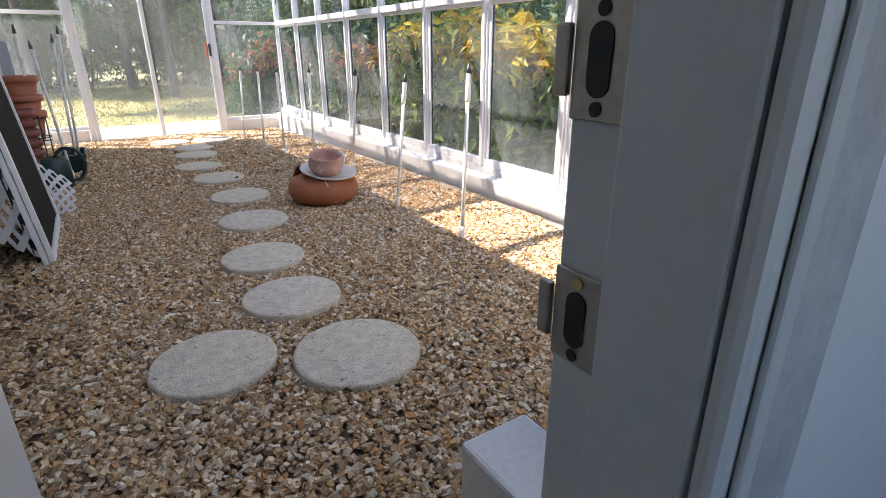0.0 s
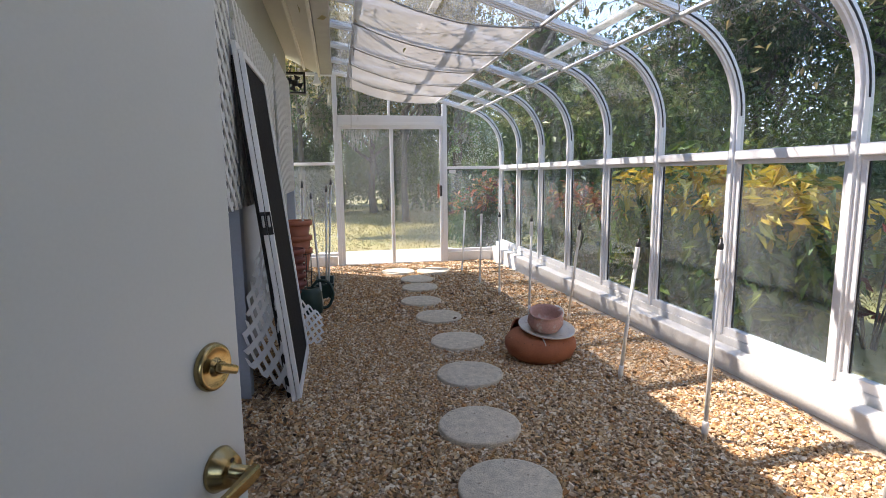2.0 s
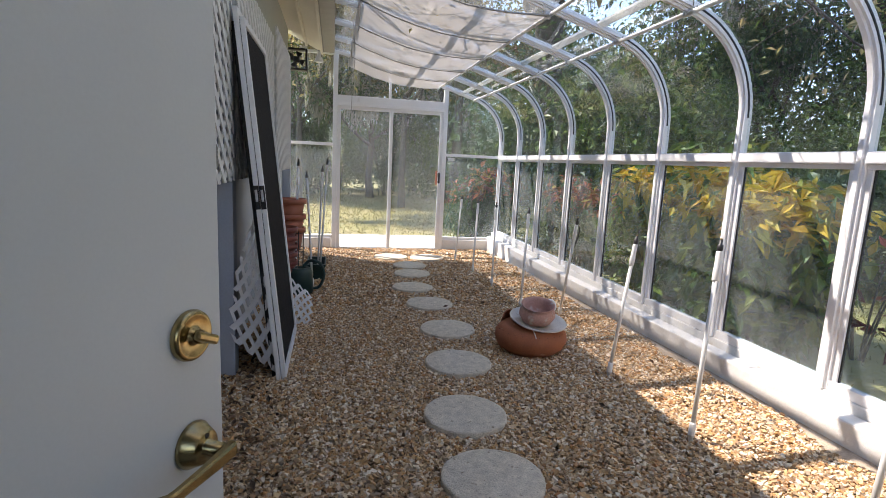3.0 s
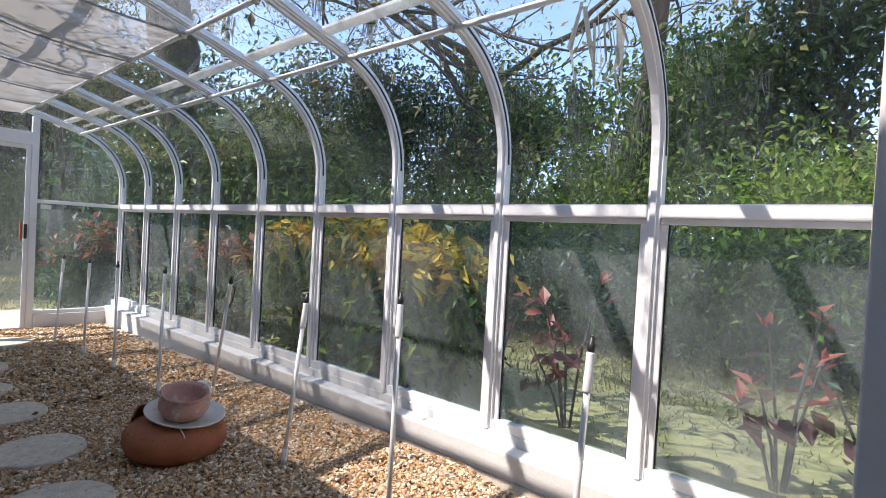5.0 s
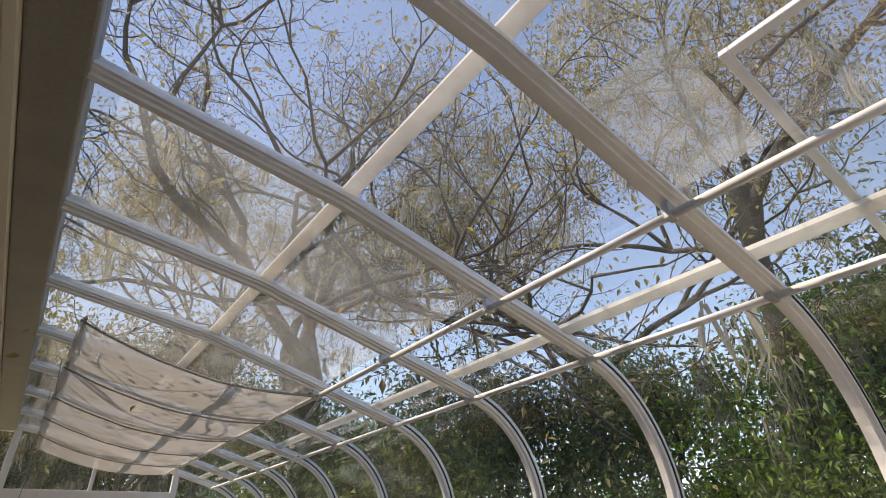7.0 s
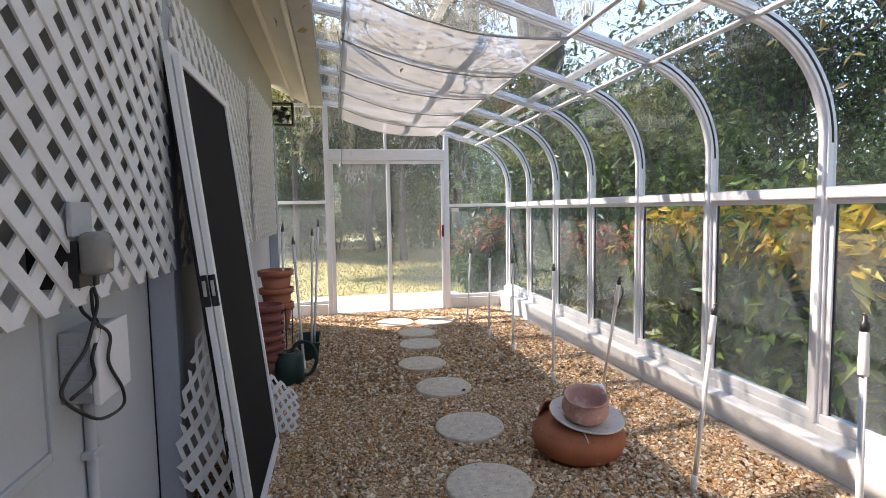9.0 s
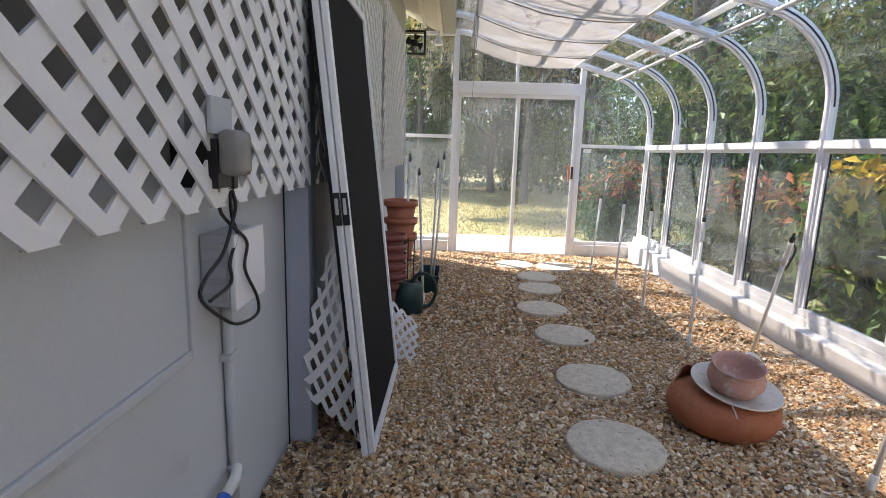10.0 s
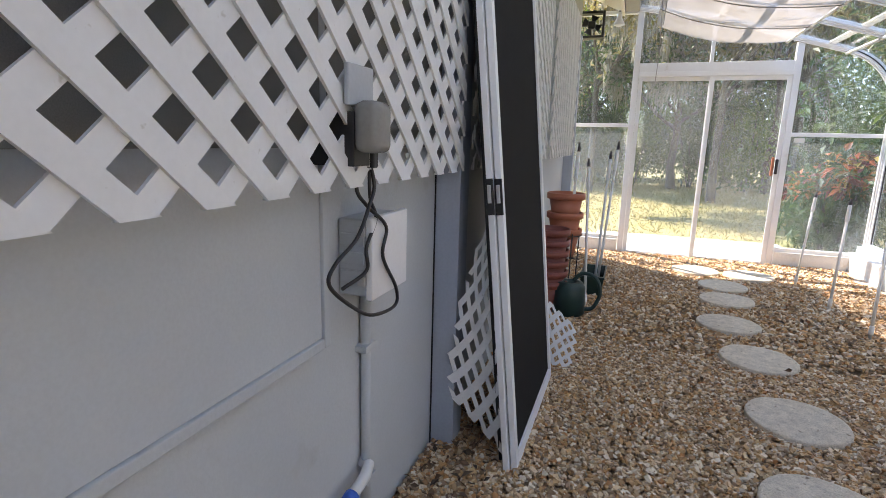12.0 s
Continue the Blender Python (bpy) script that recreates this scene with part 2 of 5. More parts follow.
def boxed(name, dims, material, parent=None, label="", bevel=0.002):
    bm = bmesh.new()
    box(bm, *dims, bevel)
    return part(name, bm, material, parent, label)


def thing(name, m, label, category, group="", kind=""):
    ob = new(name)
    ob.empty_display_size = 0.1
    ob.matrix_basis = m
    return tagged(ob, label, category, group, kind)


def lathe(bm, profile, steps=32, centre=(0, 0)):
    """Turn a profile of (radius, height) about the z axis."""
    rings = []
    for r, z in profile:
        rings.append([bm.verts.new((centre[0] + r * math.cos(2 * math.pi * i / steps), centre[1] + r * math.sin(2 * math.pi * i / steps), z)) for i in range(steps)])
    for a, b in zip(rings, rings[1:]):
        for i in range(steps):
            j = (i + 1) % steps
            bm.faces.new((a[i], a[j], b[j], b[i]))
    bm.faces.new(rings[0][::-1])
    bm.faces.new(rings[-1])


def tube(bm, points, radius, steps=8, closed_ends=True):
    """A round bar along a chain of points; radius may be one number or one for each point."""
    pts = [Vector(p) for p in points]
    rad = radius if isinstance(radius, (list, tuple)) else [radius] * len(pts)
    rings = []
    for i, p in enumerate(pts):
        d = (pts[min(i + 1, len(pts) - 1)] - pts[max(i - 1, 0)]).normalized()
        side = d.orthogonal().normalized() if i == 0 else (side - d * side.dot(d)).normalized()
        up = d.cross(side)
        rings.append([bm.verts.new(p + rad[i] * (side * math.cos(2 * math.pi * k / steps) + up * math.sin(2 * math.pi * k / steps))) for k in range(steps)])
    for a, b in zip(rings, rings[1:]):
        for k in range(steps):
            j = (k + 1) % steps
            bm.faces.new((a[k], a[j], b[j], b[k]))
    if closed_ends:
        bm.faces.new(rings[0][::-1])
        bm.faces.new(rings[-1])


def sweep(bm, path, y0, y1, t0, t1):
    """A bar along a path of (x, z) with outward normals, from y0 to y1, between offsets t0 and t1."""
    rows = []
    for (x, z), (nx, nz) in path:
        rows.append([bm.verts.new((x + nx * t, y, z + nz * t)) for t, y in ((t0, y0), (t0, y1), (t1, y1), (t1, y0))])
    for a, b in zip(rows, rows[1:]):
        for k in range(4):
            j = (k + 1) % 4
            bm.faces.new((a[k], a[j], b[j], b[k]))
    bm.faces.new(rows[0][::-1])
    bm.faces.new(rows[-1])


def soup(name, verts, faces, material, parent=None, smooth=False):
    """A mesh of many small loose pieces from arrays."""
    me = bpy.data.meshes.new(name)
    verts, faces = np.asarray(verts, dtype=np.float32), np.asarray(faces, dtype=np.int32)
    k = faces.shape[1]
    me.vertices.add(len(verts))
    me.vertices.foreach_set("co", verts.ravel())
    me.loops.add(faces.size)
    me.loops.foreach_set("vertex_index", faces.ravel())
    me.polygons.add(len(faces))
    me.polygons.foreach_set("loop_start", np.arange(0, faces.size, k, dtype=np.int32))
    me.polygons.foreach_set("loop_total", np.full(len(faces), k, dtype=np.int32))
    me.polygons.foreach_set("use_smooth", np.full(len(faces), smooth))
    me.update(calc_edges=True)
    me.validate()
    me.materials.append(material)
    ob = new(name, me)
    if parent:
        ob.parent = parent
    return ob


# ---- the shell ----
GX = 4.70                      # plane of the tall glass side
BAY, M0 = 0.8, 2.055           # spacing and first mullion
END = 9.30                     # far end wall
SILL, RAIL = 0.17, 1.32
NEAR = 2.0                     # near end wall


def my(i):
    return M0 + BAY * i


def ground_z(y):
    return -0.018 * max(0.0, min(y, END + 0.3) - 4.5)


BEND = 3.04                    # cross bar where the roof pitch eases towards the house


def roof_z(x):
    return 2.51 - (0.293 if x > BEND else 0.18) * (x - BEND)


SLOPE = math.atan(0.293)
EAVE_R = 0.62


def rib_path(x_top):
    """(x, z) with outward normals from the sill, up, round the eave and up the roof."""
    corner_z = roof_z(GX)
    tl = EAVE_R * math.tan((math.pi / 2 - SLOPE) / 2)
    z0 = corner_z - tl
    path = [((GX, SILL), (1, 0)), ((GX, z0), (1, 0))]
    cx = GX - EAVE_R
    for k in range(1, 13):
        a = (math.pi / 2 - SLOPE) * k / 12
        path.append(((cx + EAVE_R * math.cos(a), z0 + EAVE_R * math.sin(a)), (math.cos(a), math.sin(a))))
    n = (math.sin(SLOPE), math.cos(SLOPE))
    if x_top < BEND:
        path.append(((BEND, roof_z(BEND)), n))
    path.append(((x_top, roof_z(x_top)), n))
    return path


RIDGE = 2.24
# floor, knee walls
frame_root = thing("window_1", pose(0, 0, 0), "white aluminium sunroom frame with curved eaves and dusty glass", "window", kind="structure")
for i in range(10):
    y = my(i)
    bm = bmesh.new()
    sweep(bm, rib_path(RIDGE), y - 0.027, y + 0.027, -0.022, 0.028)
    sweep(bm, rib_path(RIDGE), y - 0.012, y + 0.012, -0.036, -0.0215)
    for s in (-1, 1):
        sweep(bm, rib_path(RIDGE)[13:], y + s * 0.033 - 0.0055, y + s * 0.033 + 0.0055, -0.012, 0.0035)
    part("rib", bm, WHITE, frame_root)
    for s in (-1, 1):
        bm = bmesh.new()
        sweep(bm, rib_path(RIDGE)[1:], y + s * 0.029 - 0.0018, y + s * 0.029 + 0.0018, -0.004, 0.006)
        part("gasket", bm, RUBBER, frame_root)
for i in range(9):
    a, b = my(i) + 0.0275, my(i + 1) - 0.0275
    boxed("rail", (GX - 0.03, GX + 0.025, a, b, RAIL - 0.03, RAIL + 0.03), WHITE, frame_root, bevel=0.006)
    boxed("rail_lip", (GX - 0.012, GX + 0.02, a, b, RAIL - 0.055, RAIL - 0.0305), WHITE, frame_root)
    boxed("sill_rail", (GX - 0.02, GX + 0.03, a, b, SILL, SILL + 0.05), WHITE, frame_root)
    # sliding sashes below the rail in every second pair of bays
    for s, e in ((a, a + 0.03), (b - 0.03, b)):
        boxed("sash_stile", (GX - 0.008, GX + 0.022, s, e, SILL + 0.0505, RAIL - 0.0555), WHITE, frame_root)
    boxed("pane", (GX + 0.006, GX + 0.012, a + 0.0305, b - 0.0305, SILL + 0.05, RAIL - 0.056), PANELOW, frame_root, bevel=0).visible_shadow = False
    for s, e in ((a + 0.0305, a + 0.036), (b - 0.036, b - 0.0305)):
        boxed("seal", (GX + 0.003, GX + 0.015, s, e, SILL + 0.051, RAIL - 0.056), RUBBER, frame_root, bevel=0)
    # curved upper glass and roof glass
    bm = bmesh.new()
    full = rib_path(3.74)
    up = [((GX, RAIL + 0.031), (1, 0))] + full[1:]
    sweep(bm, up, a + 0.004, b - 0.004, 0.004, 0.009)
    part("pane", bm, PANE, frame_root, smooth=False).visible_shadow = False
    bm = bmesh.new()
    n = (math.sin(SLOPE), math.cos(SLOPE))
    sweep(bm, [((3.72, roof_z(3.72)), n), ((BEND, roof_z(BEND)), n), ((RIDGE, roof_z(RIDGE)), n)], a + 0.004, b - 0.004, 0.004, 0.009)
    part("pane", bm, PANEROOF if i < 2 else PANETAN, frame_root).visible_shadow = False
    # cross bars of the roof
    for x, w in ((3.04, 0.027), (4.08, 0.027)):
        bm = bmesh.new()
        sweep(bm, [((x + w, roof_z(x + w)), n), ((x - w, roof_z(x - w)), n)], a, b, -0.004 + 0.015, 0.03)
        part("purlin", bm, PURLIN, frame_root)
# round tubes under the ribs, in lengths from bay to bay
for x, drop in ((3.69, 0.075), (4.225, 0.045)):
    for i in range(9):
        bm = bmesh.new()
        z = roof_z(x) - drop
        tube(bm, [(x, my(i) + 0.012, z), (x, my(i + 1) - 0.012, z)], 0.014, 10)
        part("brace_tube", bm, WHITE, frame_root, smooth=True)
        bm = bmesh.new()
        box(bm, x - 0.022, x + 0.022, my(i) - 0.0115, my(i) + 0.0115, z - 0.016, roof_z(x) - 0.0365, 0.003)
        part("clamp", bm, ALU, frame_root)

# knee wall of the long side, with its ledge
bm = bmesh.new()
box(bm, GX - 0.03, GX + 0.16, NEAR - 0.1, END + 0.12, -0.3, SILL - 0.001, 0.008)
box(bm, GX - 0.14, GX - 0.031, NEAR + 0.03, END - 0.02, -0.3, SILL - 0.05, 0.01)
tagged(part("wall_east", bm, MASONRY), "low white painted masonry kerb under the glass", "wall", kind="structure")

# far end: knee walls, posts, sliding door, upper lights
for x0, x1 in ((1.3, 2.22), (3.86, GX + 0.16)):
    bm = bmesh.new()
    box(bm, x0, x1, END - 0.06, END + 0.1, -0.4, 0.06, 0.008)
    tagged(part("wall_north", bm, MASONRY), "low white masonry kerb of the far end", "wall", kind="structure")
end_root = thing("window_2", pose(0, END, 0), "white glazed end wall with dusty panes", "window", kind="structure")


def end_bar(name, x0, x1, z0, z1, d=0.03, mt=None):
    return boxed(name, (x0, x1, -d, d, z0, z1), mt or WHITE, end_root, bevel=0.004)


end_bar("post", 2.225, 2.29, -0.2, roof_z(2.25) - 0.03)
end_bar("post", 3.80, 3.865, -0.2, roof_z(3.83) - 0.03)
end_bar("post", 1.52, 1.56, 0.06, 2.62)
end_bar("header", 2.2905, 3.7995, 1.975, 2.07)
end_bar("mullion", 3.0, 3.035, 2.0705, roof_z(3.02) - 0.03, 0.02)
end_bar("rail", 1.5605, 2.2245, 1.37, 1.41)
end_bar("rail", 3.8655, GX - 0.03, 1.30, 1.34)
end_bar("sill_rail", 1.5605, 2.2245, 0.06, 0.1)
end_bar("sill_rail", 3.8655, GX - 0.03, 0.06, 0.1)
end_bar("header", 1.5605, 2.2245, 2.60, 2.64)


def end_pane(x0, x1, z0, zl, zr, mt):
    bm = bmesh.new()
    vs = [bm.verts.new((x, y, z)) for y in (-0.003, 0.003) for x, z in ((x0, z0), (x1, z0), (x1, zr), (x0, zl))]
    for f in ((0, 1, 2, 3), (7, 6, 5, 4), (0, 4, 5, 1), (1, 5, 6, 2), (2, 6, 7, 3), (3, 7, 4, 0)):
        bm.faces.new([vs[k] for k in f])
    ob = part("pane", bm, mt, end_root)
    ob.visible_shadow = False


end_pane(1.56, 2.225, 0.1, 1.37, 1.37, PANEDOOR)
end_pane(1.56, 2.225, 1.41, 2.6, 2.6, PANE)
end_pane(2.29, 3.0, 2.07, roof_z(2.29) - 0.01, roof_z(3.0) - 0.01, PANE)
end_pane(3.035, 3.80, 2.07, roof_z(3.035) - 0.01, roof_z(3.8) - 0.01, PANE)
end_pane(3.865, GX - 0.02, 0.1, 1.30, 1.30, PANELOW)
bm = bmesh.new()
outline = [(3.865, 1.34)] + [(x - 0.02 * nx, z - 0.02 * nz) for (x, z), (nx, nz) in rib_path(3.865) if z >= 1.34]
outline.insert(1, (GX - 0.02, 1.34))
lo = [bm.verts.new((x, -0.003, z)) for x, z in outline]
hi = [bm.verts.new((x, 0.003, z)) for x, z in outline]
bm.faces.new(lo)
bm.faces.new(hi[::-1])
for k in range(len(lo)):
    j = (k + 1) % len(lo)
    bm.faces.new((lo[k], hi[k], hi[j], lo[j]))
part("pane", bm, PANE, end_root).visible_shadow = False

boxed("sticker", (3.9, 4.0, -0.0045, -0.0032, 1.235, 1.285), WHITEBOX, end_root, "small white sticker", 0)

slider = thing("door_1", pose(2.29, END, -0.16), "closed white aluminium sliding glass door", "door", kind="structure")
for nm, d in (("track", (0.0005, 1.5095, -0.045, 0.045, 0.0, 0.05)), ("frame_head", (0.0005, 1.5095, -0.045, 0.045, 2.085, 2.134))):
    boxed(nm, d, WHITE, slider, bevel=0.004)
for x, yy in ((0.0, 0.012), (0.735, -0.012)):
    sash = boxed("sash", (x + 0.001, x + 0.045, yy - 0.01, yy + 0.01, 0.051, 2.084), WHITE, slider, bevel=0.003)
    boxed("stile", (x + 0.73, x + 0.774, yy - 0.01, yy + 0.01, 0.051, 2.084), WHITE, sash, bevel=0.003)
    boxed("rail", (x + 0.0455, x + 0.7295, yy - 0.01, yy + 0.01, 0.051, 0.085), WHITE, sash, bevel=0.003)
    boxed("rail", (x + 0.0455, x + 0.7295, yy - 0.01, yy + 0.01, 2.04, 2.084), WHITE, sash, bevel=0.003)
    boxed("pane", (x + 0.0455, x + 0.7295, yy - 0.003, yy + 0.003, 0.0855, 2.0395), PANEDOOR, sash, bevel=0).visible_shadow = False
boxed("door_pull", (1.462, 1.49, -0.06, -0.0225, 1.06, 1.22), BLACKPLASTIC, slider, "black pull handle", bevel=0.008)
boxed("wood_grip", (1.425, 1.45, -0.055, -0.0225, 1.04, 1.24), TERRACOTTA, slider, "brown wooden grip", bevel=0.008)

# house wall along the left, with the eave over it
WX = 1.64
bm = bmesh.new()
box(bm, WX - 0.2, WX, 1.36, 9.0, -0.4, 2.2)
tagged(part("wall_west", bm, WALLPAINT), "pale grey painted house wall", "wall", kind="structure")
bm = bmesh.new()
box(bm, WX - 0.2, WX + 0.004, 1.36, 9.0, 2.2, 2.9)
tagged(part("wall_west_upper", bm, UPPERWALL), "olive grey upper house wall under the eave", "wall", kind="structure")
bm = bmesh.new()
vs = [bm.verts.new(p) for p in ((1.4, 0.9, 2.93), (2.05, 0.9, 2.615), (2.05, 9.25, 2.615), (1.4, 9.25, 2.93), (1.4, 0.9, 2.98), (2.05, 0.9, 2.665), (2.05, 9.25, 2.665), (1.4, 9.25, 2.98))]
for f in ((0, 1, 2, 3), (7, 6, 5, 4), (0, 4, 5, 1), (1, 5, 6, 2), (2, 6, 7, 3), (3, 7, 4, 0)):
    bm.faces.new([vs[k] for k in f])
tagged(part("soffit", bm, SOFFIT), "cream painted sloping soffit boards", "soffit", kind="structure")
boxed("trim", (1.85, 1.88, 0.9, 9.25, 2.668, 2.70), SOFFIT).matrix_basis = pose(0, 0, 0)
tagged(bpy.data.objects["trim"], "cream batten along the soffit", "trim", kind="structure")
tagged(boxed("fascia", (2.051, 2.08, 0.9, 9.27, 2.58, 2.80), SOFFIT), "cream fascia board", "trim", kind="structure")
tagged(boxed("gutter", (2.081, 2.238, 0.9, 9.27, 2.615, 2.78), GUTTER, bevel=0.01), "grey ridge gutter of the sunroom roof", "gutter", kind="structure")
bm = bmesh.new()
vs = [bm.verts.new(p) for p in ((-7, 0.0, 6.6), (2.15, 0.0, 2.81), (2.15, 9.5, 2.81), (-7, 9.5, 6.6), (-7, 0.0, 6.72), (2.15, 0.0, 2.93), (2.15, 9.5, 2.93), (-7, 9.5, 6.72))]
for f in ((0, 1, 2, 3), (7, 6, 5, 4), (0, 4, 5, 1), (1, 5, 6, 2), (2, 6, 7, 3), (3, 7, 4, 0)):
    bm.faces.new([vs[k] for k in f])
tagged(part("roof", bm, GUTTER), "grey house roof above the eave", "roof", kind="structure")
# near end: house door wall and the near end of the sunroom
DOOR_H, HINGE = 2.06, (1.70, 1.57)
bm = bmesh.new()
box(bm, 2.56, 5.2, 1.44, 1.541, -0.4, 2.9)
tagged(part("wall_south", bm, PLASTER), "rough grey plastered house wall beside the door", "wall", kind="structure")
bm = bmesh.new()
box(bm, 1.7005, 2.5595, 1.44, 1.55, DOOR_H + 0.04, 2.9)
tagged(part("wall_south_head", bm, PLASTER), "grey plastered wall over the door", "wall", kind="structure")
jamb = thing("trim_1", pose(0, 0, 0), "grey painted door frame with brass strike plates", "door frame", kind="structure")
boxed("jamb", (2.53, 2.5595, 1.44, 1.546, -0.05, DOOR_H + 0.04), JAMBPAINT, jamb, bevel=0.002)
boxed("stop", (2.514, 2.5295, 1.4365, 1.5, -0.05, DOOR_H), JAMBPAINT, jamb, bevel=0.002)
boxed("head_jamb", (1.702, 2.5295, 1.44, 1.546, DOOR_H + 0.001, DOOR_H + 0.04), JAMBPAINT, jamb)
boxed("casing", (2.515, 2.5555, 1.422, 1.436, -0.05, 2.2), JAMBPAINT, jamb, bevel=0.006)
boxed("casing_bead", (2.528, 2.542, 1.417, 1.4215, -0.05, 2.2), JAMBPAINT, jamb, bevel=0.002)
boxed("plaster_strip", (2.556, 2.6145, 1.425, 1.4395, -0.05, 2.2), PLASTER, jamb, "rough grey plaster strip")
boxed("threshold", (1.702, 2.5295, 1.36, 1.6, -0.05, 0.035), ALU, jamb)
for z in (0.985, 0.835):
    bm = bmesh.new()
    box(bm, 2.5272, 2.5298, 1.5085, 1.5455, z - 0.031, z + 0.031, 0.001)
    box(bm, 2.5235, 2.5285, 1.5456, 1.5565, z - 0.019, z + 0.019, 0.002)
    p = part("strike_plate", bm, STRIKE, jamb, "dull metal strike plate")
    bm = bmesh.new()
    hole = [(0.0078 * math.cos(k * math.pi / 8), 0.0078 * math.sin(k * math.pi / 8) + (0.011 if k <= 8 else -0.011)) for k in range(17)]
    rings = [[bm.verts.new((x, 1.5265 + u, z + v)) for u, v in hole] for x in (2.5271, 2.5262)]
    for k in range(17):
        j = (k + 1) % 17
        bm.faces.new((rings[0][k], rings[0][j], rings[1][j], rings[1][k]))
    bm.faces.new(rings[0])
    bm.faces.new(rings[1])
    part("bolt_hole", bm, DARK, p)
    for dz in (-0.0245, 0.0245):
        bm = bmesh.new()
        tube(bm, [(2.5271, 1.5265, z + dz), (2.5262, 1.5265, z + dz)], 0.004, 14)
        part("screw", bm, DARK if dz < 0 or z > 0.9 else BRASS, p)

# the open door
TH = radians(63)
door = thing("door_2", Matrix.Translation((HINGE[0], HINGE[1], 0.05)) @ Matrix.Rotation(TH, 4, "Z"), "plain white house door standing open, with brass hardware", "door", kind="structure")
boxed("leaf", (0.0, 0.86, 0.0, 0.044, 0.0, DOOR_H - 0.06), DOORPAINT, door, bevel=0.002)
ZB = 0.92
bm = bmesh.new()
lathe(bm, [(0.033, 0.0), (0.0335, 0.003), (0.032, 0.008), (0.029, 0.0105), (0.026, 0.0095), (0.014, 0.0075), (0.011, 0.008), (0.010, 0.012), (0.001, 0.0125)], 40)
bolt = part("deadbolt_rose", bm, BRASS, door, "round brass deadbolt rose", True, Matrix.Translation((0.8, -0.0005, ZB)) @ Matrix.Rotation(radians(90), 4, "X"))
bm = bmesh.new()
lathe(bm, [(0.0085, 0.0127), (0.009, 0.014), (0.009, 0.02), (0.0075, 0.022)], 20)
box(bm, -0.021, 0.021, -0.0065, 0.0065, 0.0205, 0.031, 0.004)
part("thumbturn", bm, BRASS, bolt, "brass thumbturn", m=Matrix.Rotation(radians(-25), 4, "Z"))
bm = bmesh.new()
lathe(bm, [(0.0315, 0.0), (0.032, 0.003), (0.030, 0.006), (0.0225, 0.021), (0.020, 0.0225), (0.012, 0.0228), (0.0105, 0.024), (0.0105, 0.046), (0.001, 0.0465)], 36)
rose = part("lever_rose", bm, BRASS, door, "tapered brass lever rose", True, Matrix.Translation((0.8, -0.0005, ZB - 0.15)) @ Matrix.Rotation(radians(90), 4, "X"))
bm = bmesh.new()
tube(bm, [(0, 0.0165, 0.0222), (0, 0.0165, 0.0236)], 0.0035, 12)
part("release_hole", bm, DARK, rose)
bm = bmesh.new()
rows = []
for x, y, z, half, thick in ((0.016, 0.0, 0.051, 0.007, 0.008), (0.010, 0.0, 0.054, 0.0105, 0.0105), (-0.012, -0.001, 0.055, 0.0105, 0.0105), (-0.05, -0.004, 0.054, 0.0085, 0.0085), (-0.088, -0.007, 0.052, 0.0075, 0.0075), (-0.096, -0.008, 0.0505, 0.0078, 0.0075), (-0.102, -0.008, 0.046, 0.0075, 0.0085), (-0.108, -0.008, 0.036, 0.007, 0.008)):
    rows.append([bm.verts.new((x, y + u * half, z + v * thick * 0.6)) for u, v in ((-1, -0.55), (-0.6, -1), (0.6, -1), (1, -0.55), (1, 0.55), (0.6, 1), (-0.6, 1), (-1, 0.55))])
for p, q in zip(rows, rows[1:]):
    for k in range(8):
        j = (k + 1) % 8
        bm.faces.new((p[k], p[j], q[j], q[k]))
bm.faces.new(rows[0][::-1])
bm.faces.new(rows[-1])
part("lever", bm, BRASS, rose, "flat-faced brass lever")
boxed("latch_plate", (0.8601, 0.8612, 0.010, 0.034, ZB - 0.18, ZB - 0.12), BRASS, door, bevel=0)

# near end of the sunroom: white board wall with a small-paned sash on its outer face
near = thing("wall_near", pose(0, 0, 0), "white boarded near end wall with a small-paned window", "wall", kind="structure")
boxed("corner_board", (3.115, 3.165, NEAR - 0.07, NEAR + 0.028, -0.1, 2.35), WHITE, near, bevel=0.004)
boxed("edge_strip", (3.03, 3.064, NEAR - 0.048, NEAR + 0.02, -0.1, 2.35), POSTPAINT, near, bevel=0.004)
boxed("weather_strip", (3.0665, 3.109, NEAR - 0.06, NEAR + 0.02, -0.1, 2.35), WHITE, near, bevel=0.005)
boxed("weather_groove", (3.1095, 3.1145, NEAR - 0.066, NEAR - 0.0605, -0.1, 2.35), DARK, near, bevel=0)
boxed("board", (3.1655, GX - 0.03, NEAR - 0.01, NEAR + 0.02, 1.275, 2.1), MASONRY, near, bevel=0.003)
boxed("board", (3.1655, GX - 0.03, NEAR - 0.01, NEAR + 0.02, -0.2, 0.13), MASONRY, near, bevel=0.003)
boxed("board", (4.13, GX - 0.03, NEAR - 0.01, NEAR + 0.02, 0.1305, 1.2745), MASONRY, near, bevel=0.003)
for z in (1.31, 1.45, 1.59, 1.73, 1.87):
    boxed("siding_board", (3.236, 4.16, NEAR - 0.026, NEAR - 0.0105, z, z + 0.134), WHITE, near, bevel=0.005)
boxed("gap", (3.1655, 3.172, NEAR - 0.066, NEAR - 0.0105, -0.1, 2.2), DARK, near, bevel=0)
STAINED = mat("rust_stained_paint", (0.66, 0.55, 0.38), 0.6, var=0.2, scale=8)
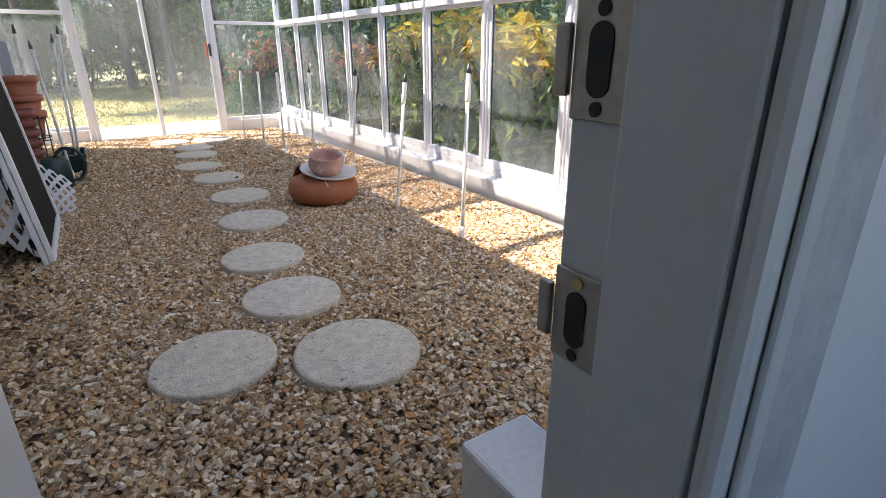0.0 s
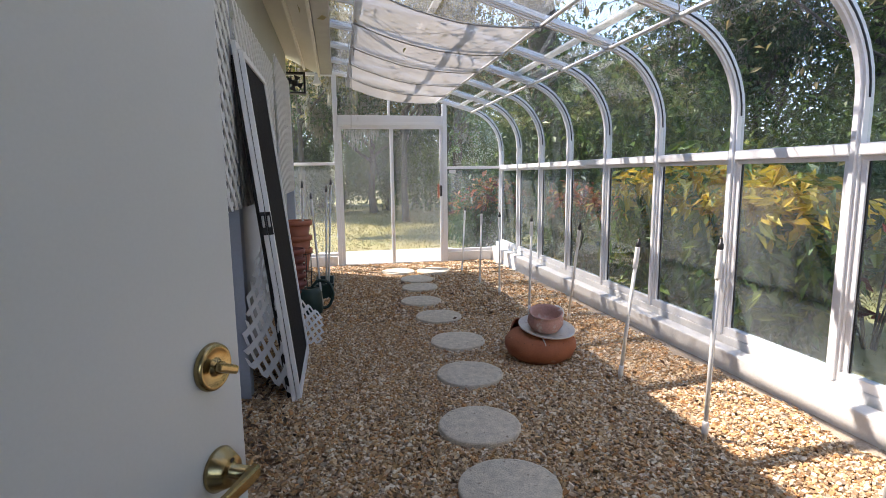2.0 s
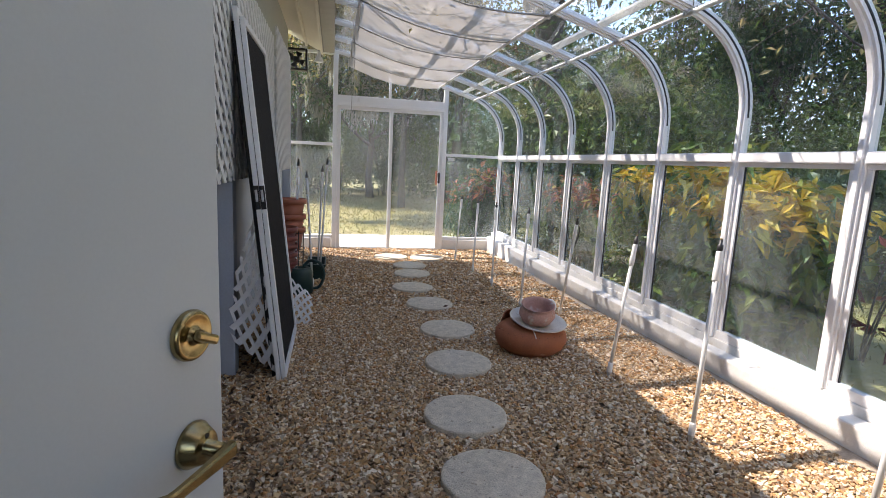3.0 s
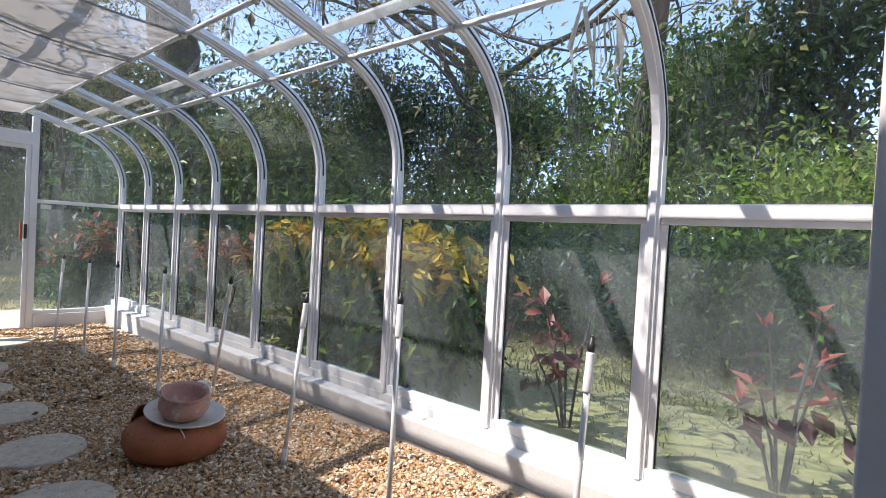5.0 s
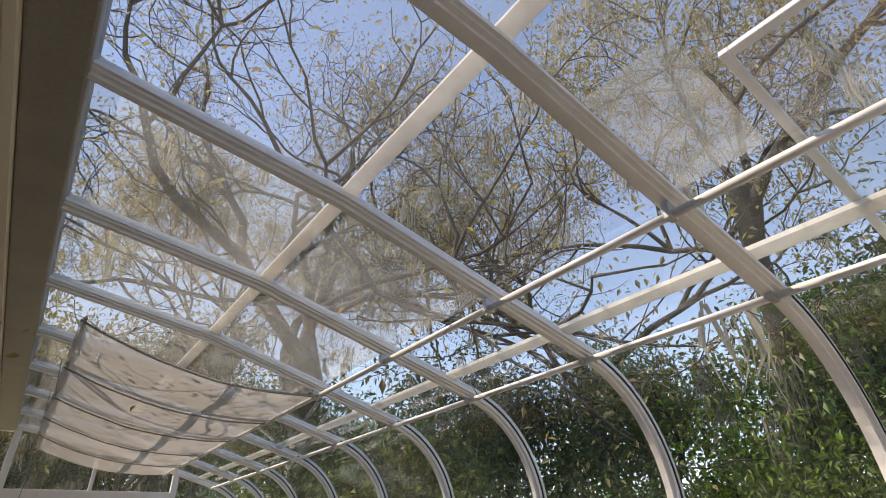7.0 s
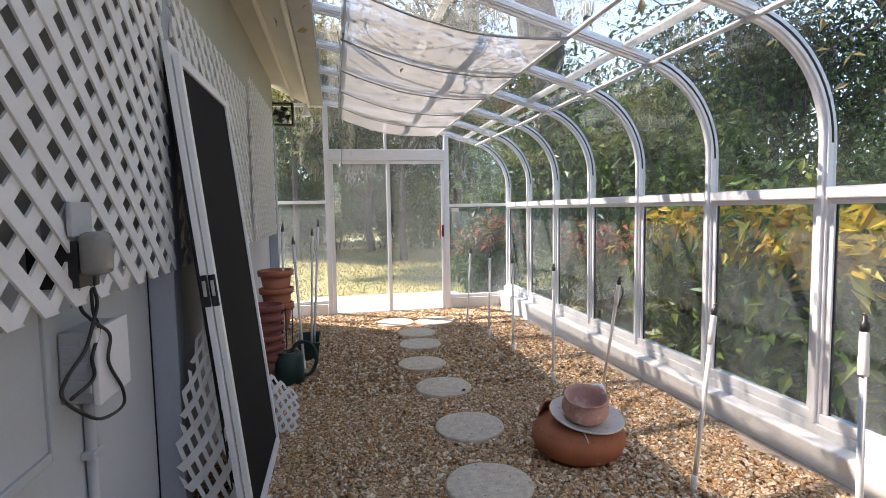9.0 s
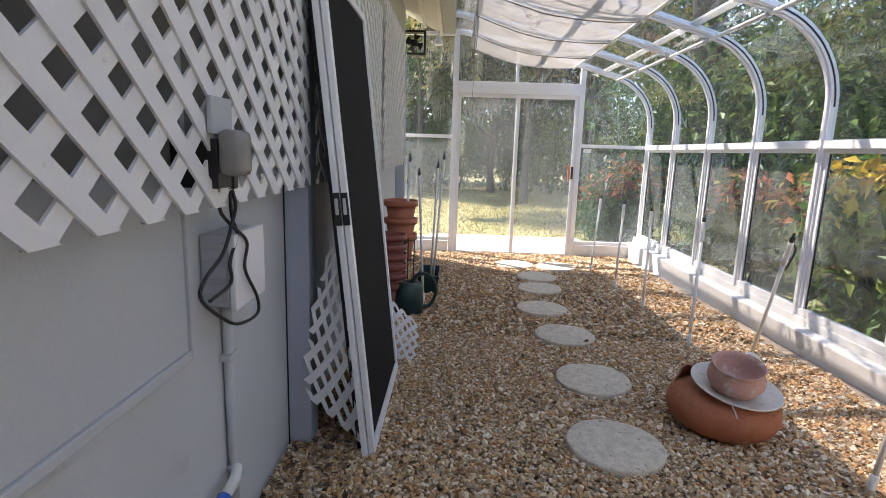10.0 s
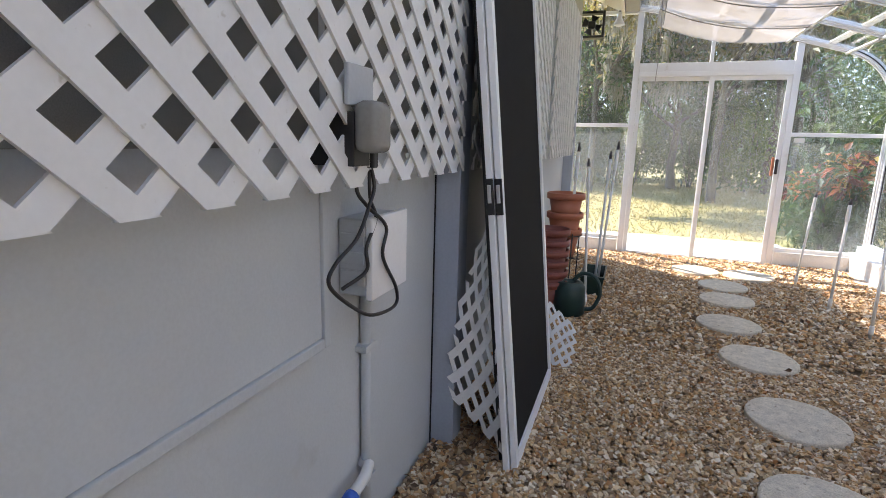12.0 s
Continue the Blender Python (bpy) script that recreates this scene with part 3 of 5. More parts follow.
for x in (3.2, 3.27):
    boxed("stained_bead", (x, x + 0.01, NEAR + 0.0893, NEAR + 0.0915, 0.6, 2.3), STAINED, near, "rust-stained bead", 0.001)
boxed("lining_board", (3.118, 3.33, NEAR + 0.0285, NEAR + 0.089, -0.1, 2.33), WHITE, near, bevel=0.003)
boxed("corner_post", (GX - 0.1, GX - 0.0295, NEAR + 0.0205, M0 - 0.028, -0.1, 2.05), WHITE, near, bevel=0.004)
sash = boxed("sash_stile", (3.1725, 3.215, NEAR - 0.055, NEAR - 0.0105, 0.1, 2.01), WHITE, near, bevel=0.003)
boxed("sash_stile", (4.1, 4.129, NEAR - 0.055, NEAR - 0.0105, 0.1, 1.3), WHITE, near, bevel=0.003)
for z0, z1 in ((0.1, 0.2), (0.555, 0.595), (0.88, 0.918), (1.24, 1.30)):
    boxed("muntin", (3.2155, 4.0995, NEAR - 0.05, NEAR - 0.0105, z0, z1), WHITE, near, bevel=0.004)
boxed("pane", (3.2155, 4.0995, NEAR - 0.030, NEAR - 0.024, 0.1005, 1.2395), PANELOW, near, bevel=0).visible_shadow = False
tagged(boxed("step_block", (2.84, 3.028, 1.7, 2.09, -0.2, 0.18), MASONRY, bevel=0.01), "white painted masonry step block by the door", "step", kind="structure")

# the room behind the door; its unseen outer walls are invented to close it
bm = bmesh.new()
box(bm, 0.2, 5.2, -1.0, 1.4395, -0.2, 0.03)
tagged(part("floor_inside", bm, CONCRETE), "pale floor inside the house", "floor", kind="structure")
bm = bmesh.new()
box(bm, 0.0, 0.2, -2.0, 1.36, -0.2, 2.9)
tagged(part("wall_inside_west", bm, WALLPAINT), "plain inside wall", "wall", kind="structure")
bm = bmesh.new()
box(bm, 0.2, 1.7, 1.44, 1.55, -0.2, 2.9)
tagged(part("wall_inside_door", bm, WALLPAINT), "plain inside wall beside the door", "wall", kind="structure")
bm = bmesh.new()
box(bm, 2.615, 5.2, 1.428, 1.4395, 0.03, 2.9)
tagged(part("wall_inside_board", bm, WHITE), "smooth white inside wall beyond the plaster strip", "wall", kind="structure")
# unseen back wall; its opening is added so sky light brightens door and jamb
for x0, x1, z0, z1 in ((0.0, 1.9, -0.2, 2.9), (3.7, 5.2, -0.2, 2.9), (1.9, 3.7, -0.2, 0.95), (1.9, 3.7, 2.2, 2.9)):
    bm = bmesh.new()
    box(bm, x0, x1, -1.2, -1.0, z0, z1)
    tagged(part("wall_inside_south", bm, WALLPAINT), "plain unseen inside wall round an opening added to let daylight in", "wall", kind="structure")
bm = bmesh.new()
box(bm, 5.2, 5.4, -2.2, 1.55, -0.2, 2.9)
tagged(part("wall_inside_east", bm, WALLPAINT), "plain inside side wall", "wall", kind="structure")
bm = bmesh.new()
box(bm, 0.0, 5.4, -2.2, 1.55, 2.9, 3.0)
tagged(part("ceiling_inside", bm, WALLPAINT), "plain ceiling inside the house", "ceiling", kind="structure")

# ground: one sheet to the horizon
bm = bmesh.new()
xs = [-600, -60, -8, 1.5, 2.5, 3.5, 4.85, 8, 16, 60, 600]
ys = [-600, -60, -4, 1.5, 3.0, 4.5, 6.0, 7.5, 9.0, 9.6, 14, 25, 60, 600]
grid = [[bm.verts.new((x, y, ground_z(y) - (0.03 if 1.4 < x < 4.9 and 0 < y < 9.5 else 0.12))) for y in ys] for x in xs]
for i in range(len(xs) - 1):
    for j in range(len(ys) - 1):
        bm.faces.new((grid[i][j], grid[i + 1][j], grid[i + 1][j + 1], grid[i][j + 1]))
tagged(part("ground", bm, GRASS), "dry yellow-green lawn round the house", "ground", kind="structure")
bm = bmesh.new()
ys = [1.55, 3.0, 4.5, 6.0, 7.5, END - 0.05]
lo = [(bm.verts.new((1.63, y, ground_z(y) - 0.012)), bm.verts.new((4.69, y, ground_z(y) - 0.012))) for y in ys]
for a, b in zip(lo, lo[1:]):
    bm.faces.new((a[0], a[1], b[1], b[0]))
tagged(part("floor", bm, SOIL), "brown soil under the gravel", "floor", kind="structure")


FOOTING = mat("stained_footing", (0.38, 0.31, 0.24), 0.95, var=0.35, scale=7, fine=120, bump=0.7, depth=0.006)
bm = bmesh.new()
lo = [(bm.verts.new((4.36, y, ground_z(y) - 0.006)), bm.verts.new((4.575, y, ground_z(y) - 0.002))) for y in (2.0, 4.5, 6.0, 7.5, END - 0.05)]
for a, b in zip(lo, lo[1:]):
    bm.faces.new((a[0], a[1], b[1], b[0]))
tagged(part("floor_edge", bm, FOOTING), "brown stained footing strip along the kerb", "floor", kind="structure")


def gravel(n, seed):
    r = np.random.RandomState(seed)
    iv = np.array([(x, y, z) for x in (-1, 1) for y in (-1, 1) for z in (-1, 1)]) * 0.82
    it = np.array([(0, 1, 3), (0, 3, 2), (4, 6, 7), (4, 7, 5), (0, 4, 5), (0, 5, 1), (2, 3, 7), (2, 7, 6), (0, 2, 6), (0, 6, 4), (1, 5, 7), (1, 7, 3)])
    u = r.rand(n)
    y = 1.9 + 7.33 * np.where(r.rand(n) < 0.6, u * 0.55, u)
    x = 1.65 + 2.83 * r.rand(n)
    x = np.where(x > 4.38, x + 0.05 * np.sin(y * 3.1) * np.sin(y * 7.7 + 1) + 0.03 * (r.rand(n) - 0.5), x)
    s = 0.0046 + 0.0057 * r.rand(n) ** 1.7
    s *= np.where(y > 6, 1.35, 1.0)
    ax = np.stack([s * (0.9 + 0.7 * r.rand(n)), s * (0.8 + 0.4 * r.rand(n)), s * (0.5 + 0.3 * r.rand(n))], 1)
    z = -0.018 * np.maximum(0, y - 4.5) - 0.005 + 0.013 * r.rand(n)
    a, t1, t2 = r.rand(n) * 6.283, (r.rand(n) - 0.5) * 1.3, (r.rand(n) - 0.5) * 1.3
    v = (iv[None] + 0.75 * (r.rand(n, len(iv), 3) - 0.5)) * ax[:, None]
    ca, sa, c1, s1, c2, s2 = np.cos(a), np.sin(a), np.cos(t1), np.sin(t1), np.cos(t2), np.sin(t2)
    X, Y, Z = v[..., 0], v[..., 1], v[..., 2]
    Y, Z = Y * c1[:, None] - Z * s1[:, None], Y * s1[:, None] + Z * c1[:, None]
    X, Z = X * c2[:, None] - Z * s2[:, None], X * s2[:, None] + Z * c2[:, None]
    X, Y = X * ca[:, None] - Y * sa[:, None], X * sa[:, None] + Y * ca[:, None]
    V = np.stack([X + x[:, None], Y + y[:, None], Z + z[:, None]], -1).reshape(-1, 3)
    F = (it[None] + (np.arange(n) * len(iv))[:, None, None]).reshape(-1, 3)
    return V, F


V, F = gravel(122000, 3)
tagged(soup("gravel", V, F, PEBBLE), "mixed tan and white river pebble gravel covering the floor", "gravel", kind="stuff")

# stepping stones
STONE = mat("speckled_cast_stone", (0.64, 0.57, 0.46), 0.9, var=0.3, scale=28, fine=150, bump=0.9, depth=0.006, dirt=(0.26, 0.2, 0.14), dirt_at=0.63)
STONES = [(2.48, 3.0, 0.20), (2.905, 2.80, 0.215), (2.855, 3.345, 0.20), (2.876, 3.864, 0.20), (2.992, 4.513, 0.20), (3.074, 5.19, 0.20),
          (3.073, 5.93, 0.20), (3.02, 6.58, 0.20), (3.115, 7.27, 0.20), (3.16, 7.78, 0.20), (3.0, 8.4, 0.22), (3.467, 8.35, 0.22)]
r = random.Random(5)
for x, y, rad in STONES:
    bm = bmesh.new()
    lathe(bm, [(rad * 0.97, -0.03), (rad, -0.02), (rad, 0.022), (rad * 0.985, 0.028), (rad * 0.94, 0.0295), (0.02, 0.030)], 40)
    for v in bm.verts:
        v.co += 0.003 * noise.noise_vector(v.co * 9 + Vector((x, y, 0)))
    ob = part("stepping_stone", bm, STONE, None, smooth=True)
    ob.matrix_basis = pose(x, y, ground_z(y), r.uniform(-0.7, 0.7), r.uniform(-0.7, 0.7), r.uniform(0, 360))
    tagged(ob, "round pale concrete stepping stone set in gravel", "stepping stone", "path of stepping stones")
# ---- lattice panels on the house wall ----
def clip(poly, axis, limit, keep_above):
    out = []
    for a, b in zip(poly, poly[1:] + poly[:1]):
        ia, ib = (a[axis] >= limit) == keep_above, (b[axis] >= limit) == keep_above
        if ia:
            out.append(a)
        if ia != ib:
            k = (limit - a[axis]) / (b[axis] - a[axis])
            out.append(tuple(a[i] + k * (b[i] - a[i]) for i in (0, 1)))
    return out


def lattice_panel(y0, y1, z0, z1, x, first, pitch=0.132, width=0.041):
    """Two layers of crossing slats, cut square at the panel's edges."""
    root = thing("trellis", pose(x, y0, z0), "white vinyl lattice panel screwed to the house wall", "lattice", "lattice on the house wall")
    h = z1 - z0
    half, skew = width / 2 * math.sqrt(2), 1.12
    k = math.floor((y0 - h * skew - first) / pitch)
    while first + k * pitch < y1 + h * skew:
        base = first + k * pitch - y0
        k += 1
        for layer, lean in ((0.007, -1), (0.0, 1)):
            yk = base
            poly = [(yk + e - lean * skew * 0.05, -0.05) for e in (-half, half)] + [(yk + e + lean * skew * (h + 0.05), h + 0.05) for e in (half, -half)]
            for ax, lim, up in ((0, 0.0, True), (0, y1 - y0, False), (1, 0.0, True), (1, h, False)):
                poly = clip(poly, ax, lim, up) if len(poly) > 2 else []
            if len(poly) < 3:
                continue
            bm = bmesh.new()
            a = [bm.verts.new((layer, y, z)) for y, z in poly]
            b = [bm.verts.new((layer + 0.0065, y, z)) for y, z in poly]
            bm.faces.new(a[::-1])
            bm.faces.new(b)
            for i in range(len(a)):
                j = (i + 1) % len(a)
                bm.faces.new((a[i], a[j], b[j], b[i]))
            part("slat", bm, LATTICE, root)
    return root


lat = lattice_panel(2.2, 4.455, 1.06, 2.16, 1.735, 3.164)
for y, z in ((3.0, 0.055), (3.95, 0.06)):
    bm = bmesh.new()
    lathe(bm, [(0.008, 0.0), (0.008, 0.002), (0.005, 0.004), (0.001, 0.0042)], 14)
    part("screw", bm, ALU, lat, "screw head", True, Matrix.Translation((0.0138, y - 2.2, z)) @ Matrix.Rotation(radians(90), 4, "Y"))
lattice_panel(4.58, 6.35, 1.06, 2.16, 1.735, 4.6)
lattice_panel(6.37, 7.8, 1.06, 2.26, 1.755, 6.4)

# dark screened window behind the lattice
tagged(boxed("window_3", (WX + 0.005, WX + 0.018, 2.1, 4.46, 1.14, 2.16), mat("dim_screened_window", (0.21, 0.21, 0.2), 0.6, var=0.25, scale=3, fine=500), bevel=0.002), "dim screened house window behind the lattice", "window", kind="structure")

# post and wall trim
near_post = tagged(boxed("post", (WX + 0.001, 1.734, 4.465, 4.57, -0.1, 2.2), POSTPAINT, bevel=0.004), "blue-grey painted timber post against the wall", "post", kind="structure")
boxed("open_joint", (WX + 0.001, WX + 0.004, 4.457, 4.4645, -0.1, 1.06), DARK, near_post, "dark open joint beside the post", 0)
boxed("hook_plate", (1.7345, 1.7385, 4.472, 4.498, 0.24, 0.31), POSTPAINT, near_post, bevel=0.001)
tagged(boxed("post", (WX + 0.001, 1.734, 8.2, 8.32, -0.2, 2.2), POSTPAINT, bevel=0.004), "blue-grey painted timber post at the wall's end", "post", kind="structure")
panel = thing("wall_panel", pose(WX, 0, 0), "grey painted hatch panel with raised trim on the house wall", "wall panel", kind="structure")
boxed("board", (0.0005, 0.012, 2.0, 3.695, 0.705, 1.5), WALLPAINT, panel, bevel=0.002)
boxed("stile", (0.0005, 0.02, 3.6955, 3.72, 0.68, 1.5), WALLPAINT, panel, bevel=0.003)
boxed("bottom_rail", (0.0005, 0.02, 2.0, 3.695, 0.68, 0.7045), WALLPAINT, panel, bevel=0.003)

# electrics on the wall
bx = thing("junction_box", pose(WX, 3.79, 0.785), "grey plastic electrical box with a white front cover", "electrical box")
bm = bmesh.new()
box(bm, 0.001, 0.078, 0.0, 0.195, 0.0, 0.19, 0.006)
for z in (0.035, 0.08, 0.125):
    box(bm, 0.01, 0.072, -0.006, 0.001, z, z + 0.03, 0.002)
part("body", bm, GREYPLASTIC, bx)
boxed("cover", (0.0785, 0.096, -0.006, 0.201, -0.006, 0.196), WHITEBOX, bx, "white front cover", 0.004)
for z in (0.03, 0.15):
    boxed("clip", (0.058, 0.0775, -0.012, -0.0005, z, z + 0.022), ALU, bx, "metal clip", 0.002)
cd = thing("conduit", pose(WX, 3.90, 0.0), "grey painted conduit pipe down the wall", "pipe")
bm = bmesh.new()
tube(bm, [(0.016, 0, 0.02), (0.016, 0, 0.784)], 0.0145, 12)
part("pipe", bm, WALLPAINT, cd, smooth=True)
for z in (0.2, 0.6):
    boxed("strap", (0.0005, 0.034, -0.03, 0.03, z, z + 0.02), WALLPAINT, cd)
sp = thing("hose_bib", pose(WX, 3.80, 0.26), "white pipe stub with a blue hose ring", "tap")
bm = bmesh.new()
tube(bm, [(0.0, 0.1, 0.0), (0.03, 0.09, 0.0), (0.045, 0.04, 0.0), (0.045, -0.03, -0.01)], 0.016, 12)
part("pipe", bm, PVC, sp, smooth=True)
bm = bmesh.new()
tube(bm, [(0.045, -0.031, -0.01), (0.045, -0.06, -0.015)], 0.021, 12)
part("ring", bm, mat("blue_plastic", (0.03, 0.12, 0.5), 0.4), sp, "blue ring", True)
out = thing("outlet_cover", pose(1.752, 3.632, 1.105), "weatherproof outlet with a smoky bubble cover", "outlet")
boxed("back_plate", (0.0, 0.012, 0.0, 0.105, 0.12, 0.2), GREYPLASTIC, out, bevel=0.003)
bm = bmesh.new()
box(bm, 0.0125, 0.068, 0.01, 0.085, 0.028, 0.13, 0.016)
part("bubble_cover", bm, COVERPLASTIC, out, "smoky clear cover", True)
boxed("socket", (-0.1, 0.011, 0.02, 0.09, 0.0, 0.1095), BLACKPLASTIC, out)
cord = thing("power_cord", Matrix.Translation((1.745, 3.762, 1.119)) @ Matrix.Scale(1.06, 4), "black power cord hanging in a loop", "cable")
bm = bmesh.new()


def smooth_path(pts, n=8):
    """Catmull-Rom through the points."""
    p = [Vector(q) for q in pts]
    p = [p[0] * 2 - p[1]] + p + [p[-1] * 2 - p[-2]]
    res = []
    for i in range(1, len(p) - 2):
        for k in range(n):
            t = k / n
            res.append(0.5 * (2 * p[i] + (p[i + 1] - p[i - 1]) * t + (2 * p[i - 1] - 5 * p[i] + 4 * p[i + 1] - p[i + 2]) * t * t + (3 * p[i] - p[i - 1] - 3 * p[i + 1] + p[i + 2]) * t ** 3))
    return res + [p[-2]]


tube(bm, smooth_path([(-0.01, -0.029, 0.003), (-0.01, -0.045, -0.061), (-0.005, -0.007, -0.101), (0.0, 0.074, -0.156), (0.0, 0.057, -0.222), (0.0, 0.131, -0.315), (0, 0.124, -0.359), (0, 0.005, -0.346), (0, -0.089, -0.298), (0, -0.171, -0.234), (0, -0.151, -0.198), (0.005, -0.071, -0.157), (0.006, -0.018, -0.094), (0.005, 0.005, -0.058), (0, -0.004, -0.013)]), 0.0042, 8)
part("cable", bm, BLACKPLASTIC, cord, smooth=True)
bm = bmesh.new()
tube(bm, smooth_path([(-0.004, 0.0, -0.005), (-0.006, 0.007, -0.083), (-0.012, 0.046, -0.135), (-0.012, 0.0, -0.193), (-0.014, 0.004, -0.245), (-0.03, -0.074, -0.269)]), 0.0042, 8)
part("cable", bm, BLACKPLASTIC, cord, smooth=True)
boxed("plug", (-0.012, 0.012, -0.012, 0.012, -0.02, 0.02), BLACKPLASTIC, cord, bevel=0.004)


# ---- leaning screens ----
def screen(y0, w, h, xb, xt, frame_mat, label, bar=0.035, handle=False):
    lean = math.atan2(xb - xt, h)
    root = thing("insect_screen", Matrix.Translation((xb, y0, 0.0)) @ Matrix.Rotation(-lean, 4, "Y"), label, "screen", "screens leaning on the wall")
    boxed("stile", (-0.011, 0.011, 0, bar, 0, h), frame_mat, root, bevel=0.002)
    boxed("stile", (-0.011, 0.011, w - bar, w, 0, h), frame_mat, root, bevel=0.002)
    boxed("rail", (-0.011, 0.011, bar + 0.0005, w - bar - 0.0005, 0, bar * 1.4), frame_mat, root, bevel=0.002)
    boxed("rail", (-0.011, 0.011, bar + 0.0005, w - bar - 0.0005, h - bar, h), frame_mat, root, bevel=0.002)
    boxed("mesh", (-0.002, 0.001, bar + 0.0005, w - bar - 0.0005, bar * 1.4 + 0.0005, h - bar - 0.0005), SCREENMESH, root, "black insect mesh", 0)
    if handle:
        p = boxed("latch", (-0.013, 0.013, -0.006, -0.0005, 0.93, 1.05), BLACKPLASTIC, root, "black latch", 0.002)
        boxed("latch_lever", (-0.006, 0.006, -0.014, -0.0065, 0.97, 1.03), ALU, p, bevel=0.002)
    return root


screen(4.39, 0.86, 1.86, 1.995, 1.80, WHITE, "white-framed black screen door leaning against the wall", handle=True)
screen(4.375, 0.86, 1.9, 1.968, 1.77, WHITE, "second white-framed screen door leaning behind the first", handle=True)
screen(4.43, 0.92, 1.84, 1.94, 1.752, BLACKPLASTIC, "black-framed screen leaning behind the white ones", 0.03)


# ---- bent lattice scraps ----
def scrap(name, surface, nu, nv, label):
    """A sheet of thin lattice bent over a surface(u, v), its slats following two diagonals."""
    root = thing(name, pose(*surface(0.5, 0.0)), label, "lattice", "lattice offcuts")
    o = Vector(surface(0.5, 0.0))
    for lean in (1, -1):
        for k in range(-nv, nu + nv):
            bm = bmesh.new()
            rows = []
            for s in range(0, 25):
                v = s / 24
                u = (k + 0.5 + lean * v * nv) / nu
                if not -0.02 <= u <= 1.02:
                    if rows:
                        break
                    continue
                half = 0.215 / nu
                pa, pb = Vector(surface(u - half, v)), Vector(surface(u + half, v))
                nrm = (pb - pa).cross(Vector(surface(u, min(1, v + 0.03))) - Vector(surface(u, max(0, v - 0.03)))).normalized() * (0.0025 + 0.0015 * lean)
                rows.append([bm.verts.new(p + q - o) for p, q in ((pa, nrm), (pb, nrm), (pb, nrm - nrm.normalized() * 0.004), (pa, nrm - nrm.normalized() * 0.004))])
            if len(rows) < 2:
                bm.free()
                continue
            for a, b in zip(rows, rows[1:]):
                for i in range(4):
                    j = (i + 1) % 4
                    bm.faces.new((a[i], a[j], b[j], b[i]))
            bm.faces.new(rows[0][::-1])
            bm.faces.new(rows[-1])
            part("slat", bm, LATTICE, root)


def bent(u, v):
    low = 0.03 + 0.19 * max(0.0, 1 - u) ** 1.4
    z = low + (0.94 - low) * v
    right = 1.972 - 0.095 * z
    width = 0.235 * (1 - min(1.0, z / 0.95) ** 2.2) + 0.012
    return (right - (1 - u) * width, 4.455 + 0.03 * math.sin(math.pi * u) - 0.045 * u, z)


scrap("lattice_offcut", bent, 4, 7, "white bent lattice offcut propped behind the screens")


def bent_far(u, v):
    return (1.93 + 0.15 * u + 0.02 * math.sin(3 * v), 5.36 + 0.1 * v, 0.01 + v * (0.33 - 0.13 * u))


scrap("lattice_offcut", bent_far, 3, 4, "white lattice offcut lying at the screens' foot")


# ---- standing pipes ----
def riser(x, y, xt, yt, h, group, cap=True, extra=False):
    z = ground_z(y)
    root = thing("sprinkler_pipe", pose(x, y, z), "white riser pipe with black sprinkler head standing in gravel", "pipe", group)
    top = Vector((xt - x, yt - y, h))
    d = top.normalized()
    q = d.to_track_quat("Z", "Y").to_matrix().to_4x4()
    ln = top.length
    bm = bmesh.new()
    tube(bm, [(0, 0, -0.02), (0, 0, ln * 0.84)], 0.0105, 12)
    part("pipe", bm, PVC, root, smooth=True, m=q)
    bm = bmesh.new()
    lathe(bm, [(0.0145, ln * 0.80), (0.015, ln * 0.805), (0.015, ln * 0.86), (0.0135, ln * 0.865), (0.0135, ln * 0.94), (0.012, ln * 0.945)], 14)
    part("coupling", bm, PVC, root, "white coupling", True, q)
    bm = bmesh.new()
    lathe(bm, [(0.0145, 0.03), (0.015, 0.035), (0.015, 0.085), (0.012, 0.09)], 14)
    part("foot_coupling", bm, PVC, root, smooth=True, m=q)
    if cap:
        bm = bmesh.new()
        lathe(bm, [(0.011, ln * 0.945), (0.013, ln * 0.955), (0.013, ln * 0.975), (0.007, ln * 0.98), (0.008, ln)], 14)
        head = part("sprinkler_head", bm, BLACKPLASTIC, root, "black sprinkler head", True, q)
        bm = bmesh.new()
        lathe(bm, [(0.006, ln * 1.0005), (0.006, ln + 0.006), (0.002, ln + 0.008)], 10)
        part("nozzle", bm, BRASS, head, smooth=True)
    if extra:
        bm = bmesh.new()
        tube(bm, smooth_path([(0.014, 0, ln * 0.93), (0.03, 0.0, ln * 0.9), (0.028, 0.004, ln * 0.82), (0.018, 0.0, ln * 0.76)]), 0.005, 8)
        part("strap", bm, BLACKPLASTIC, root, "black strap", True, q)


row = "row of riser pipes by the glass"
riser(3.92, 2.79, 3.965, 2.775, 0.87, row)
riser(3.85, 3.526, 3.95, 3.62, 0.92, row)
riser(3.85, 4.266, 3.93, 4.25, 0.845, row)
riser(4.12, 5.57, 4.0, 5.14, 0.87, row, extra=True)
riser(3.87, 5.83, 3.93, 5.95, 0.87, row)
riser(3.87, 6.70, 3.9, 6.8, 0.86, row)
riser(3.85, 7.40, 3.9, 7.5, 0.86, row)
riser(3.83, 8.23, 3.9, 8.3, 0.86, row)
corner = "riser pipes by the flowerpots"
riser(1.90, 6.6, 1.91, 6.9, 1.21, corner)
riser(2.06, 6.66, 1.98, 7.0, 1.09, corner)
riser(2.09, 7.22, 2.13, 7.35, 1.16, corner)
riser(2.11, 7.3, 2.18, 7.6, 1.24, corner)

